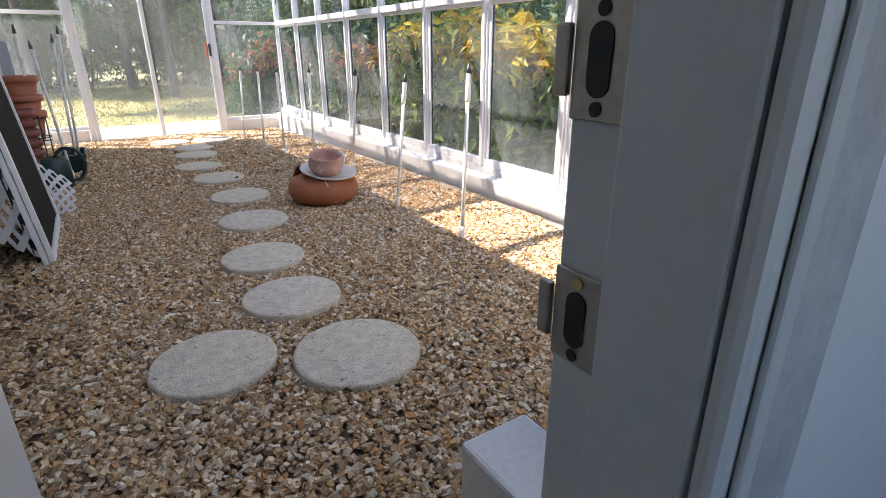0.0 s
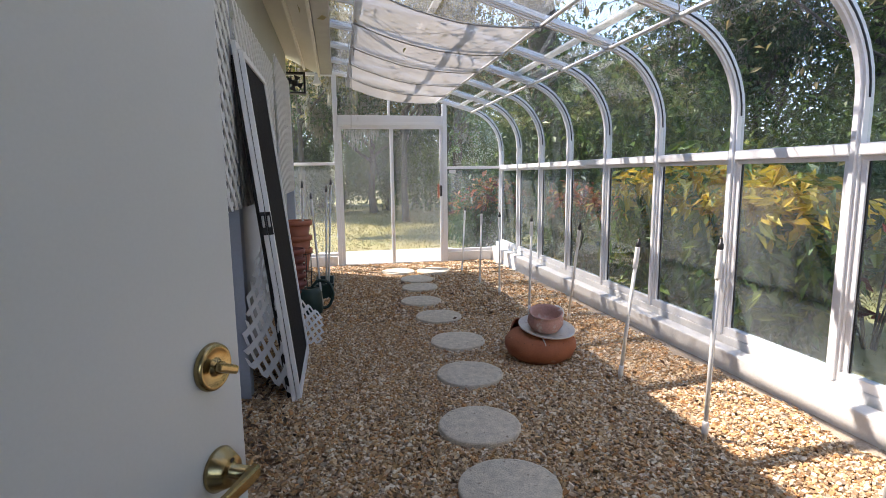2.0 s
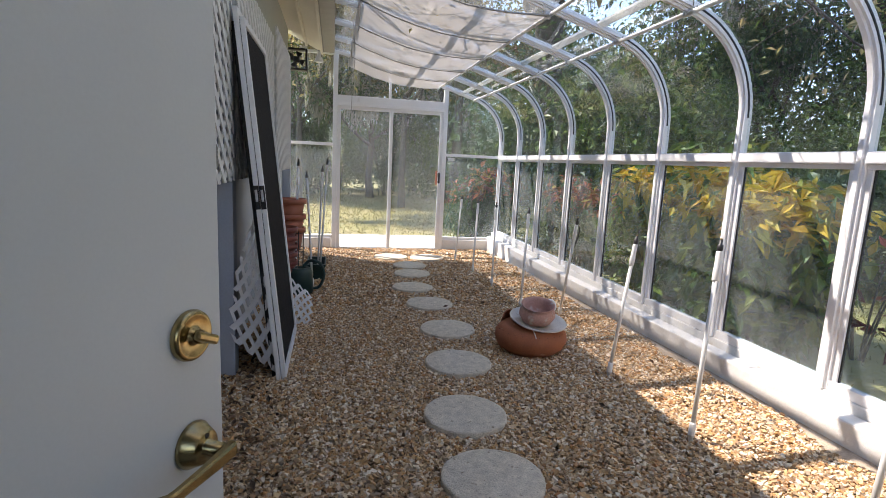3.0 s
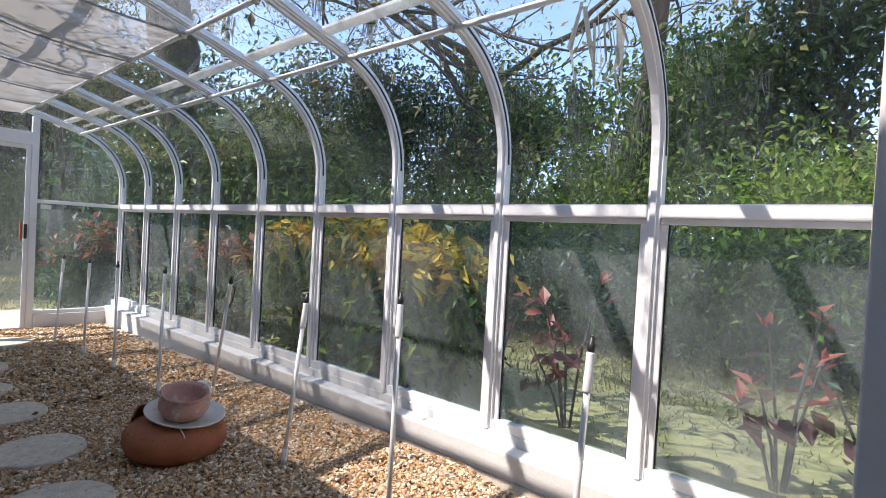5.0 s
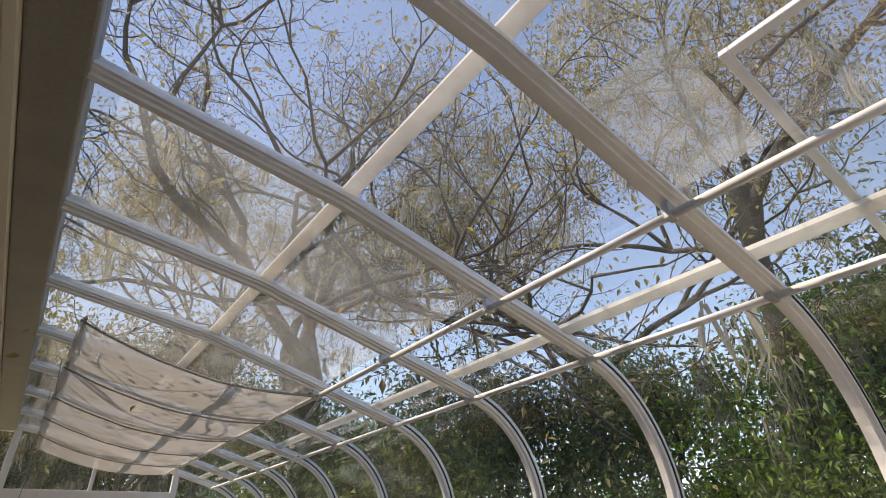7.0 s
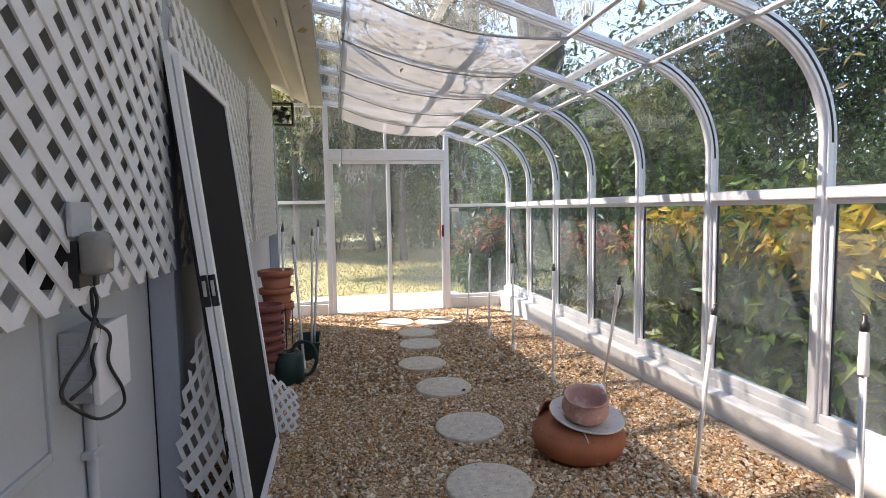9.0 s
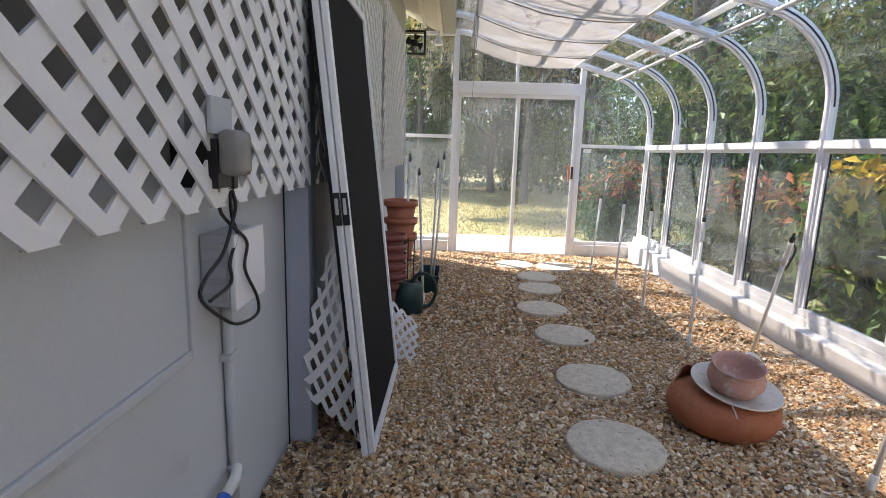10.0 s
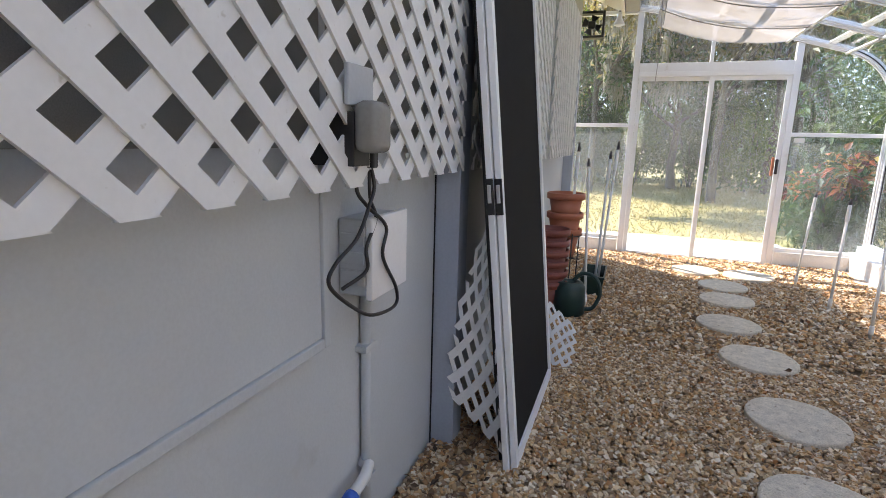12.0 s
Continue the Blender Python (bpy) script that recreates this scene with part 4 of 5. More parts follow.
# ---- clay pots on the gravel ----
pot = thing("clay_planter", pose(3.54, 4.75, 0), "squat round terracotta planter on the gravel", "planter")
bm = bmesh.new()
lathe(bm, [(0.12, -0.005), (0.17, 0.005), (0.215, 0.04), (0.237, 0.09), (0.232, 0.13), (0.2, 0.17), (0.14, 0.195), (0.12, 0.198), (0.115, 0.185), (0.1, 0.15)], 48)
part("bowl", bm, TERRACOTTA, pot, smooth=True)
bm = bmesh.new()
for k in range(26):
    a = k / 26 * 2 * math.pi
    bmesh.ops.create_icosphere(bm, subdivisions=1, radius=0.0026, matrix=Matrix.Translation((0.217 * math.cos(a), 0.217 * math.sin(a), 0.15)))
part("pierced_holes", bm, DARK, pot, "band of small pierced holes", True)
sau = thing("saucer", Matrix.Translation((3.565, 4.71, 0.203)) @ pose(0, 0, 0, 9, 4, 0) @ Matrix.Scale(1.08, 4), "cream glazed saucer lying on the planter", "saucer")
bm = bmesh.new()
lathe(bm, [(0.1, 0.0), (0.15, 0.002), (0.172, 0.014), (0.174, 0.02), (0.168, 0.021), (0.148, 0.009), (0.01, 0.007)], 44)
part("dish", bm, mat("cream_glaze", (0.66, 0.61, 0.54), 0.35, var=0.12, scale=14, dirt=(0.45, 0.36, 0.28), dirt_at=0.62), sau, smooth=True)
sm = thing("clay_pot", Matrix.Translation((3.545, 4.685, 0.215)) @ pose(0, 0, 0, 13, -3, 0) @ Matrix.Scale(1.12, 4), "small pale pink clay bowl standing on the saucer", "pot")
bm = bmesh.new()
lathe(bm, [(0.06, 0.0), (0.085, 0.012), (0.103, 0.045), (0.102, 0.068), (0.09, 0.088), (0.088, 0.1), (0.097, 0.112), (0.093, 0.114), (0.08, 0.1), (0.075, 0.06), (0.05, 0.025), (0.005, 0.02)], 40)
part("bowl", bm, PINKCLAY, sm, smooth=True)
bm = bmesh.new()
tube(bm, smooth_path([(-0.05, -0.09, 0.0), (-0.055, -0.11, 0.0), (-0.05, -0.135, -0.02), (-0.045, -0.15, -0.06), (-0.055, -0.15, -0.075)]), 0.003, 6)
part("string", bm, LATTICE, sm, "knotted white string", True)
sh = thing("pot_shard", pose(3.42, 4.90, 0.165, 20, -15, 20), "terracotta pot shard leaning behind the bowl", "shard")
bm = bmesh.new()
for k in range(9):
    a = math.pi * (0.25 + 0.5 * k / 8)
    for r0, z in ((0.09, 0), (0.097, 0), (0.085, 0.085 - 0.02 * abs(k - 4) / 4), (0.078, 0.085 - 0.02 * abs(k - 4) / 4)):
        bm.verts.new((r0 * math.cos(a), r0 * math.sin(a) - 0.08, z))
bm.verts.ensure_lookup_table()
for k in range(8):
    for i in range(4):
        j = (i + 1) % 4
        bm.faces.new((bm.verts[4 * k + i], bm.verts[4 * k + j], bm.verts[4 * k + 4 + j], bm.verts[4 * k + 4 + i]))
bm.faces.new([bm.verts[i] for i in range(4)])
bm.faces.new([bm.verts[32 + i] for i in range(4)][::-1])
part("shard", bm, TERRACOTTA, sh)
hd = thing("cup", pose(3.70, 4.86, 0.10), "white cup with a round handle behind the planter", "cup")
bm = bmesh.new()
tube(bm, [(0.05 * math.cos(a), 0.0, 0.16 + 0.05 * math.sin(a)) for a in [i * math.pi / 8 - 0.8 for i in range(13)]], 0.009, 10)
part("handle", bm, WHITEBOX, hd, smooth=True)
bm = bmesh.new()
lathe(bm, [(0.035, -0.1), (0.04, -0.09), (0.045, 0.12), (0.04, 0.12), (0.036, 0.0), (0.005, -0.02)], 24)
part("body", bm, WHITEBOX, hd, smooth=True)
wire = thing("wire", pose(4.2, 4.95, 0), "thin bent wire lying on the gravel", "wire")
bm = bmesh.new()
tube(bm, smooth_path([(-0.3, -0.1, 0.02), (-0.1, -0.05, 0.05), (0.05, 0.0, 0.1), (0.15, 0.05, 0.12), (0.2, 0.0, 0.08), (0.12, -0.06, 0.02)]), 0.0015, 6)
part("strand", bm, ALU, wire, smooth=True)


# ---- flowerpots, can and planter by the wall ----
def flowerpot(x, y, z, s, label, material=PLASTICPOT):
    root = thing("flowerpot", pose(x, y, z), label, "flowerpot", "stacked flowerpots")
    bm = bmesh.new()
    lathe(bm, [(0.09 * s, 0), (0.125 * s, 0.2 * s), (0.118 * s, 0.2 * s), (0.085 * s, 0.015), (0.005, 0.014)], 32)
    part("wall", bm, material, root, smooth=True)
    bm = bmesh.new()
    lathe(bm, [(0.128 * s, 0.19 * s), (0.142 * s, 0.192 * s), (0.145 * s, 0.235 * s), (0.135 * s, 0.24 * s), (0.13 * s, 0.235 * s), (0.126 * s, 0.195 * s)], 32)
    part("rim", bm, material, root, smooth=True)


PX, PY = 1.85, 6.80
st = thing("plant_stand", pose(PX, PY, ground_z(PY)), "black wire plant stand holding flowerpots", "plant stand")
for z, rad in ((0.52, 0.135), (0.36, 0.128)):
    bm = bmesh.new()
    tube(bm, [(rad * math.cos(a), rad * math.sin(a), z) for a in [i * math.pi / 16 for i in range(33)]], 0.004, 6)
    part("ring", bm, BLACKPLASTIC, st, smooth=True)
for k in range(4):
    a = k * math.pi / 2 + 0.6
    bm = bmesh.new()
    tube(bm, [(0.15 * math.cos(a), 0.15 * math.sin(a), 0), (0.13 * math.cos(a), 0.13 * math.sin(a), 0.2), (0.137 * math.cos(a), 0.137 * math.sin(a), 0.54)], 0.005, 6)
    part("leg", bm, BLACKPLASTIC, st, smooth=True)
bm = bmesh.new()
tube(bm, [(-0.13, 0, 0.33), (0.13, 0, 0.33)], 0.005, 6)
tube(bm, [(0, -0.13, 0.33), (0, 0.13, 0.33)], 0.005, 6)
part("cross_bar", bm, BLACKPLASTIC, st, smooth=True)
flowerpot(PX, PY, 0.30, 0.95, "terracotta plastic flowerpot in the wire stand")
flowerpot(PX, PY, 0.42, 0.97, "terracotta plastic flowerpot nested on top of the stack")
flowerpot(PX, PY, 0.56, 1.0, "topmost terracotta plastic flowerpot of the stack")
for k in range(6):
    flowerpot(1.80, 6.45, -0.03 + 0.075 * k, 0.95, "dark red plastic flowerpot in a nested stack", mat("dark_red_plastic", (0.22, 0.06, 0.045), 0.5) if k == 0 else bpy.data.materials["dark_red_plastic"])
can = thing("watering_can", pose(1.96, 6.42, ground_z(6.4)), "dark green plastic watering can with a looped handle", "watering can")
bm = bmesh.new()
lathe(bm, [(0.1, 0), (0.115, 0.01), (0.11, 0.2), (0.09, 0.235), (0.05, 0.24), (0.045, 0.22)], 32)
part("body", bm, GREENPLASTIC, can, smooth=True)
bm = bmesh.new()
tube(bm, smooth_path([(0.02, 0.05, 0.235), (0.08, 0.06, 0.29), (0.17, 0.05, 0.27), (0.21, 0.03, 0.17), (0.17, 0.02, 0.06), (0.1, 0.01, 0.04)]), 0.014, 10)
part("handle", bm, GREENPLASTIC, can, smooth=True)
bm = bmesh.new()
tube(bm, [(-0.08, -0.02, 0.04), (-0.15, -0.04, 0.16), (-0.2, -0.05, 0.27)], [0.024, 0.017, 0.014], 10)
part("spout", bm, GREENPLASTIC, can, smooth=True)
tr = thing("planter_box", pose(2.08, 7.2, ground_z(7.2)), "dark green plastic planter box on the gravel", "planter")
bm = bmesh.new()
pts = [(-0.09, -0.22), (0.09, -0.22), (0.09, 0.22), (-0.09, 0.22)]
rings = [[bm.verts.new((x * s, y * s, z)) for x, y in pts] for s, z in ((0.85, 0.0), (1.0, 0.15), (1.08, 0.15), (1.08, 0.17), (0.96, 0.17), (0.82, 0.03))]
for a, b in zip(rings, rings[1:]):
    for i in range(4):
        j = (i + 1) % 4
        bm.faces.new((a[i], a[j], b[j], b[i]))
bm.faces.new(rings[0][::-1])
bm.faces.new(rings[-1])
part("tub", bm, GREENPLASTIC, tr)
bk = thing("storage_tub", pose(1.80, 2.72, 0), "pale green plastic tub with plants by the wall", "tub")
bm = bmesh.new()
pts = [(-0.1, -0.14), (0.1, -0.14), (0.1, 0.14), (-0.1, 0.14)]
rings = [[bm.verts.new((x * s, y * s, z)) for x, y in pts] for s, z in ((0.85, 0.0), (1.0, 0.2), (1.08, 0.2), (1.08, 0.215), (0.96, 0.215), (0.82, 0.03))]
for a, b in zip(rings, rings[1:]):
    for i in range(4):
        j = (i + 1) % 4
        bm.faces.new((a[i], a[j], b[j], b[i]))
bm.faces.new(rings[0][::-1])
bm.faces.new(rings[-1])
part("tub", bm, mat("pale_green_plastic", (0.45, 0.55, 0.5), 0.5), bk)

# ---- exhaust fan in the far corner ----
fan = thing("wall_fan", pose(1.745, END - 0.2, 2.46), "small black square wall fan under the eave", "fan")
for nm, d in (("frame_side", (-0.14, -0.115, -0.06, 0.06, -0.14, 0.14)), ("frame_side", (0.115, 0.14, -0.06, 0.06, -0.14, 0.14)), ("frame_top", (-0.1145, 0.1145, -0.06, 0.06, 0.115, 0.14)), ("frame_bottom", (-0.1145, 0.1145, -0.06, 0.06, -0.14, -0.115))):
    boxed(nm, d, BLACKPLASTIC, fan, bevel=0.004)
boxed("motor", (-0.04, 0.04, -0.035, 0.03, -0.04, 0.04), BLACKPLASTIC, fan, bevel=0.012)
boxed("mount", (-0.1145, -0.0305, -0.008, 0.008, -0.01, 0.01), BLACKPLASTIC, fan)
for k in range(4):
    bm = bmesh.new()
    vs = [bm.verts.new(p) for p in ((0.031, -0.02, -0.012), (0.1, -0.03, -0.045), (0.1, 0.0, 0.05), (0.031, -0.005, 0.012), (0.031, -0.017, -0.012), (0.1, -0.027, -0.045), (0.1, 0.003, 0.05), (0.031, -0.002, 0.012))]
    for f in ((0, 1, 2, 3), (7, 6, 5, 4), (0, 4, 5, 1), (1, 5, 6, 2), (2, 6, 7, 3), (3, 7, 4, 0)):
        bm.faces.new([vs[i] for i in f])
    part("blade", bm, BLACKPLASTIC, fan, "black fan blade", m=Matrix.Rotation(k * math.pi / 2 + 0.4, 4, "Y"))
bl = thing("bulb_lamp", pose(2.03, END - 0.12, 2.47), "white unlit floodlight bulb under the end bar", "lamp")
bm = bmesh.new()
lathe(bm, [(0.01, 0.13), (0.025, 0.12), (0.03, 0.07), (0.055, 0.02), (0.06, 0.0), (0.03, -0.015), (0.002, -0.018)], 24)
part("bulb", bm, WHITEBOX, bl, smooth=True)
boxed("bracket", (-0.012, 0.012, -0.012, 0.06, 0.1305, 0.15), ALU, bl)

# ---- shade cloth under the far roof ----
CX0, CX1, CY0, CY1 = 2.42, 3.675, my(4) - 0.08, END - 0.09
NU, NV = 26, 96
vv = []
for j in range(NV + 1):
    y = CY0 + (CY1 - CY0) * j / NV
    ph = (y - M0) / BAY
    for i in range(NU + 1):
        u = i / NU
        x = CX0 + (CX1 - CX0) * u
        sag = 0.08 * math.sin(math.pi * u ** 0.95)
        between = 0.028 * abs(math.sin(math.pi * ph)) * math.sin(math.pi * min(1, u * 1.02 + 0.0)) ** 0.5
        vv.append((x, y, 2.455 - 0.215 * u - sag - between + 0.006 * noise.noise(Vector((x * 5, y * 5, 1)))))
ff = [(j * (NU + 1) + i, j * (NU + 1) + i + 1, (j + 1) * (NU + 1) + i + 1, (j + 1) * (NU + 1) + i) for j in range(NV) for i in range(NU)]
CLOTH = mat("grey_shade_cloth", (0.46, 0.44, 0.42), 0.9, var=0.08, scale=3, fine=400, bump=0.1)
tn = CLOTH.node_tree
pb, cl, tl, m1, m2 = tn.nodes["Principled BSDF"], tn.nodes.new("ShaderNodeBsdfTransparent"), tn.nodes.new("ShaderNodeBsdfTranslucent"), tn.nodes.new("ShaderNodeMixShader"), tn.nodes.new("ShaderNodeMixShader")
tl.inputs[0].default_value = (0.42, 0.41, 0.4, 1)
m1.inputs[0].default_value, m2.inputs[0].default_value = 0.6, 0.4
tn.links.new(pb.outputs[0], m1.inputs[1])
tn.links.new(tl.outputs[0], m1.inputs[2])
tn.links.new(m1.outputs[0], m2.inputs[1])
tn.links.new(cl.outputs[0], m2.inputs[2])
tn.links.new(m2.outputs[0], tn.nodes["Material Output"].inputs[0])
shade = thing("shade_cloth", pose(0, 0, 0), "pale grey translucent shade cloth sagging on thin rods under the roof", "shade cloth")
soup("cloth", vv, ff, CLOTH, shade, True)
for i in range(4, 9):
    y = my(i) if i > 4 else CY0 + 0.004
    j = round((y - CY0) / (CY1 - CY0) * NV)
    bm = bmesh.new()
    row_pts = [(x, y, z - 0.008) for x, _, z in vv[j * (NU + 1):(j + 1) * (NU + 1):2]]
    tube(bm, row_pts, 0.0055, 6)
    part("rod", bm, GUTTER, shade, "thin dark rod", True)
bm = bmesh.new()
tube(bm, [(CX0 + 0.02, CY0 + (CY1 - CY0) * j / 12, 2.462) for j in range(13)], 0.008, 6)
part("side_cord", bm, GUTTER, shade, smooth=True)
for x, y, ln in ((2.40, 5.9, 0.3), (2.40, 6.7, 0.5), (2.41, 7.6, 0.8)):
    bm = bmesh.new()
    tube(bm, smooth_path([(x, y, 2.45), (x + 0.02, y + 0.01, 2.45 - ln * 0.6), (x + 0.01, y - 0.02, 2.45 - ln)]), 0.003, 5)
    part("pull_cord", bm, GUTTER, shade, smooth=True)

# ---- loose frame lying on the roof glass ----
fr = thing("spare_window_frame", pose(3.45, 2.09, roof_z(3.45) + 0.036, 0, math.degrees(SLOPE), 0), "thin white window frame lying on the roof glass", "window frame")
for nm, d in (("rail", (0, 1.165, 0.41, 0.435, 0, 0.02)), ("rail", (0, 1.165, 0, 0.025, 0, 0.02)), ("stile", (0, 0.025, 0.0255, 0.4095, 0, 0.02)), ("stile", (1.14, 1.165, 0.0255, 0.4095, 0, 0.02))):
    boxed(nm, d, WHITE, fr, bevel=0.003)
boxed("pane", (0.0255, 1.1395, 0.0255, 0.4095, 0.006, 0.010), PANEROOF, fr, bevel=0).visible_shadow = False

# ---- loose clear sheet on the roof ----
SHEET = glassy("cloudy_sheet", (0.85, 0.84, 0.8), 0.10, 0.16, 9.0)
ps = thing("plastic_sheet", pose(3.31, 2.565, roof_z(3.31) + 0.012, 0, math.degrees(SLOPE), 0), "cloudy plastic sheet lying on the roof glass", "sheet")
boxed("sheet", (0, 0.42, 0, 0.25, 0, 0.004), SHEET, ps, bevel=0).visible_shadow = False
# ---- garden outside ----
def leaves(name, pts, size, material, parent=None, seed=1, droop=0.3, aspect=0.45):
    """One small folded leaf at each point, turned at random."""
    r = np.random.RandomState(seed)
    pts = np.asarray(pts)
    n = len(pts)
    s = size * (0.6 + 0.8 * r.rand(n))
    az, el, ro = r.rand(n) * 6.283, (r.rand(n) - 0.5 - droop) * 1.6, (r.rand(n) - 0.5) * 2.2
    d = np.stack([np.cos(az) * np.cos(el), np.sin(az) * np.cos(el), np.sin(el)], 1)
    sd = np.stack([-np.sin(az), np.cos(az), 0 * az], 1)
    up = np.cross(d, sd)
    w = sd * np.cos(ro)[:, None] + up * np.sin(ro)[:, None]
    nn = np.cross(d, w)
    s1 = s[:, None]
    V = np.stack([pts, pts + s1 * (0.45 * d + aspect * 0.5 * w + 0.08 * nn), pts + s1 * (d - 0.1 * nn), pts + s1 * (0.45 * d - aspect * 0.5 * w + 0.08 * nn)], 1).reshape(-1, 3)
    i = np.arange(n)[:, None] * 4
    F = np.concatenate([i + np.array([[0, 1, 2]]), i + np.array([[0, 2, 3]])], 0)
    return soup(name, V, F, material, parent)


def cloud(centre, radius, n, clumps, seed, hollow=0.35, clump=0.28):
    """Points gathered in clumps over an uneven crown."""
    r = np.random.RandomState(seed)
    c = r.normal(size=(clumps, 3))
    c /= np.linalg.norm(c, axis=1)[:, None]
    c *= (hollow + (1 - hollow) * r.rand(clumps, 1) ** 0.6)
    k = r.randint(0, clumps, n)
    p = c[k] + clump * r.normal(size=(n, 3)) * (0.5 + r.rand(clumps, 1)[k])
    return np.asarray(centre) + p * np.asarray(radius)


def limbs(bm, base, direction, length, radius, depth, r, tips, spread=0.6, up=0.1, split=3, sides=6, wander=0.2):
    """Grow a limb and its branches; the tips are collected."""
    p, d = Vector(base), Vector(direction).normalized()
    pts, rad = [p.copy()], [radius]
    steps = 4
    for k in range(steps):
        d = (d + Vector((r.uniform(-1, 1), r.uniform(-1, 1), r.uniform(-0.6, 0.8))) * wander + Vector((0, 0, up * 0.3))).normalized()
        p = p + d * length / steps
        pts.append(p.copy())
        rad.append(radius * (1 - 0.45 * (k + 1) / steps))
    tube(bm, pts, rad, sides, False)
    if depth == 0:
        tips.extend(pts[1:])
        return
    for k in range(split):
        q = pts[-1] if k == 0 else pts[r.randint(2, steps)]
        nd = (d + Vector((r.uniform(-1, 1), r.uniform(-1, 1), r.uniform(-0.7, 0.9))).normalized() * spread).normalized()
        limbs(bm, q, nd, length * r.uniform(0.6, 0.82), radius * (0.55 if k else 0.62), depth - 1, r, tips, spread, up, split, max(4, sides - 1), wander)


def tree(x, y, trunk_h, rad, label, leaf_mat, leaf_n, leaf_size, seed, depth=3, length=1.8, lean=(0, 0, 1), moss=0, spread=0.7, jitter=0.35, split=3, wander=0.2, up=0.1):
    r = random.Random(seed)
    z = ground_z(y) - 0.15
    root = thing("tree", pose(x, y, z), label, "tree", "garden trees")
    bm, tips = bmesh.new(), []
    top = Vector(lean).normalized() * trunk_h
    tube(bm, [(0, 0, -0.1), top * 0.3 + Vector((r.uniform(-0.1, 0.1), r.uniform(-0.1, 0.1), 0)), top * 0.7, top], [rad * 1.35, rad, rad * 0.85, rad * 0.75], 10, False)
    for k in range(4):
        limbs(bm, top * (0.75 + 0.08 * k), (r.uniform(-1, 1), r.uniform(-1, 1), r.uniform(0.3, 1)), length, rad * 0.5, depth, r, tips, spread, up, split, 6, wander)
    part("trunk", bm, BARK, root, smooth=True)
    t = np.array([p[:] for p in tips])
    rs = np.random.RandomState(seed)
    if leaf_n:
        pts = t[rs.randint(0, len(t), leaf_n)] + rs.normal(size=(leaf_n, 3)) * jitter
        leaves("crown", pts, leaf_size, leaf_mat, root, seed)
    if moss:
        far = y > 15
        hang(t[rs.randint(0, len(t), moss)], root, seed, 1.0 if far else 0.8, 2.0 if far else 1.2)
    return root


def hang(tops, root, seed, longest=0.9, broad=1.0):
    """Strands of hanging moss below points."""
    r = np.random.RandomState(seed + 50)
    V, F = [], []
    for p in tops:
        ln = longest * (0.3 + 0.7 * r.rand())
        for s in range(14):
            q = p + r.normal(size=3) * (0.07, 0.07, 0.03)
            w = broad * (0.006 + 0.008 * r.rand())
            a = r.rand() * 3.14
            side = np.array([math.cos(a), math.sin(a), 0]) * w
            base = len(V)
            m, e = q + r.normal(size=3) * 0.04 - (0, 0, ln * 0.5), q + r.normal(size=3) * 0.05 - (0, 0, ln * (0.7 + 0.5 * r.rand()))
            V += [q - side, q + side, m + side, m - side, e]
            F += [(base, base + 1, base + 2), (base, base + 2, base + 3), (base + 3, base + 2, base + 4)]
    soup("moss", V, F, MOSS, root)


def shrub(name, x, y, h, spread, label, material, n, size, seed, category="shrub", group="garden shrubs", clumps=26, stems=7, floor_z=0.15, aspect=0.45):
    z = ground_z(y) - 0.13
    root = thing(name, pose(x, y, z), label, category, group)
    r = random.Random(seed)
    bm = bmesh.new()
    for k in range(stems):
        a = r.uniform(0, 6.28)
        tube(bm, [(0.05 * math.cos(a), 0.05 * math.sin(a), 0), (spread[0] * 0.35 * math.cos(a), spread[1] * 0.35 * math.sin(a), h * 0.45), (spread[0] * 0.6 * math.cos(a), spread[1] * 0.6 * math.sin(a), h * 0.85)], [0.018, 0.013, 0.007], 6, False)
    part("stems", bm, BARK, root, smooth=True)
    pts = cloud((0, 0, h * 0.55), (spread[0], spread[1], h * 0.45), n, clumps, seed)
    pts = pts[pts[:, 2] > floor_z]
    leaves("foliage", pts, size, material, root, seed, aspect=aspect)
    return root


# the tall hedge and trees along the glass side
r = random.Random(11)
for k in range(9):
    y = -3.0 + k * 1.75 + r.uniform(-0.3, 0.3)
    shrub("hedge_shrub", 10.0 + r.uniform(-0.4, 0.5), y, r.uniform(2.2, 2.9), (1.4, 1.35), "dense green garden shrub behind the lawn", LEAFLIGHT if k in (0, 1, 2, 3, 5) else LEAF, 11000, 0.10, 100 + k, clumps=90, floor_z=0.0)
for k in range(8):
    y = -1.5 + k * 2.2
    shrub("understorey_shrub", 8.9 + r.uniform(-0.3, 0.3), y, r.uniform(1.2, 1.7), (1.0, 1.35), "dark green leafy shrub under the trees", LEAFDARK, 6000, 0.10, 140 + k, clumps=60, floor_z=0.0)
GREENTREES = [(12.3, 2.1, 2.7, 0.17, LEAFDARK, 15000, 0.15, 0), (12.0, 5.6, 2.5, 0.14, LEAF, 8000, 0.13, 120), (11.6, 8.2, 2.3, 0.14, LEAF, 9000, 0.12, 25), (10.8, 11.2, 2.3, 0.14, LEAFDARK, 12000, 0.12, 20),
              (10.5, 14.0, 2.8, 0.18, LEAF, 9000, 0.14, 20), (17.5, -0.2, 3.0, 0.2, LEAFTAN, 15000, 0.11, 0), (15.0, 6.5, 3.2, 0.2, LEAF, 9000, 0.15, 0)]
for k, (x, y, h, rad, m, n, s, ms) in enumerate(GREENTREES):
    tree(x, y, h, rad, "leafy garden tree with a dark uneven crown" if m is not LEAFTAN else "tall tree with thin yellowing foliage", m, n, s, 200 + k, 2, 1.55, moss=ms, spread=0.8, jitter=0.36)

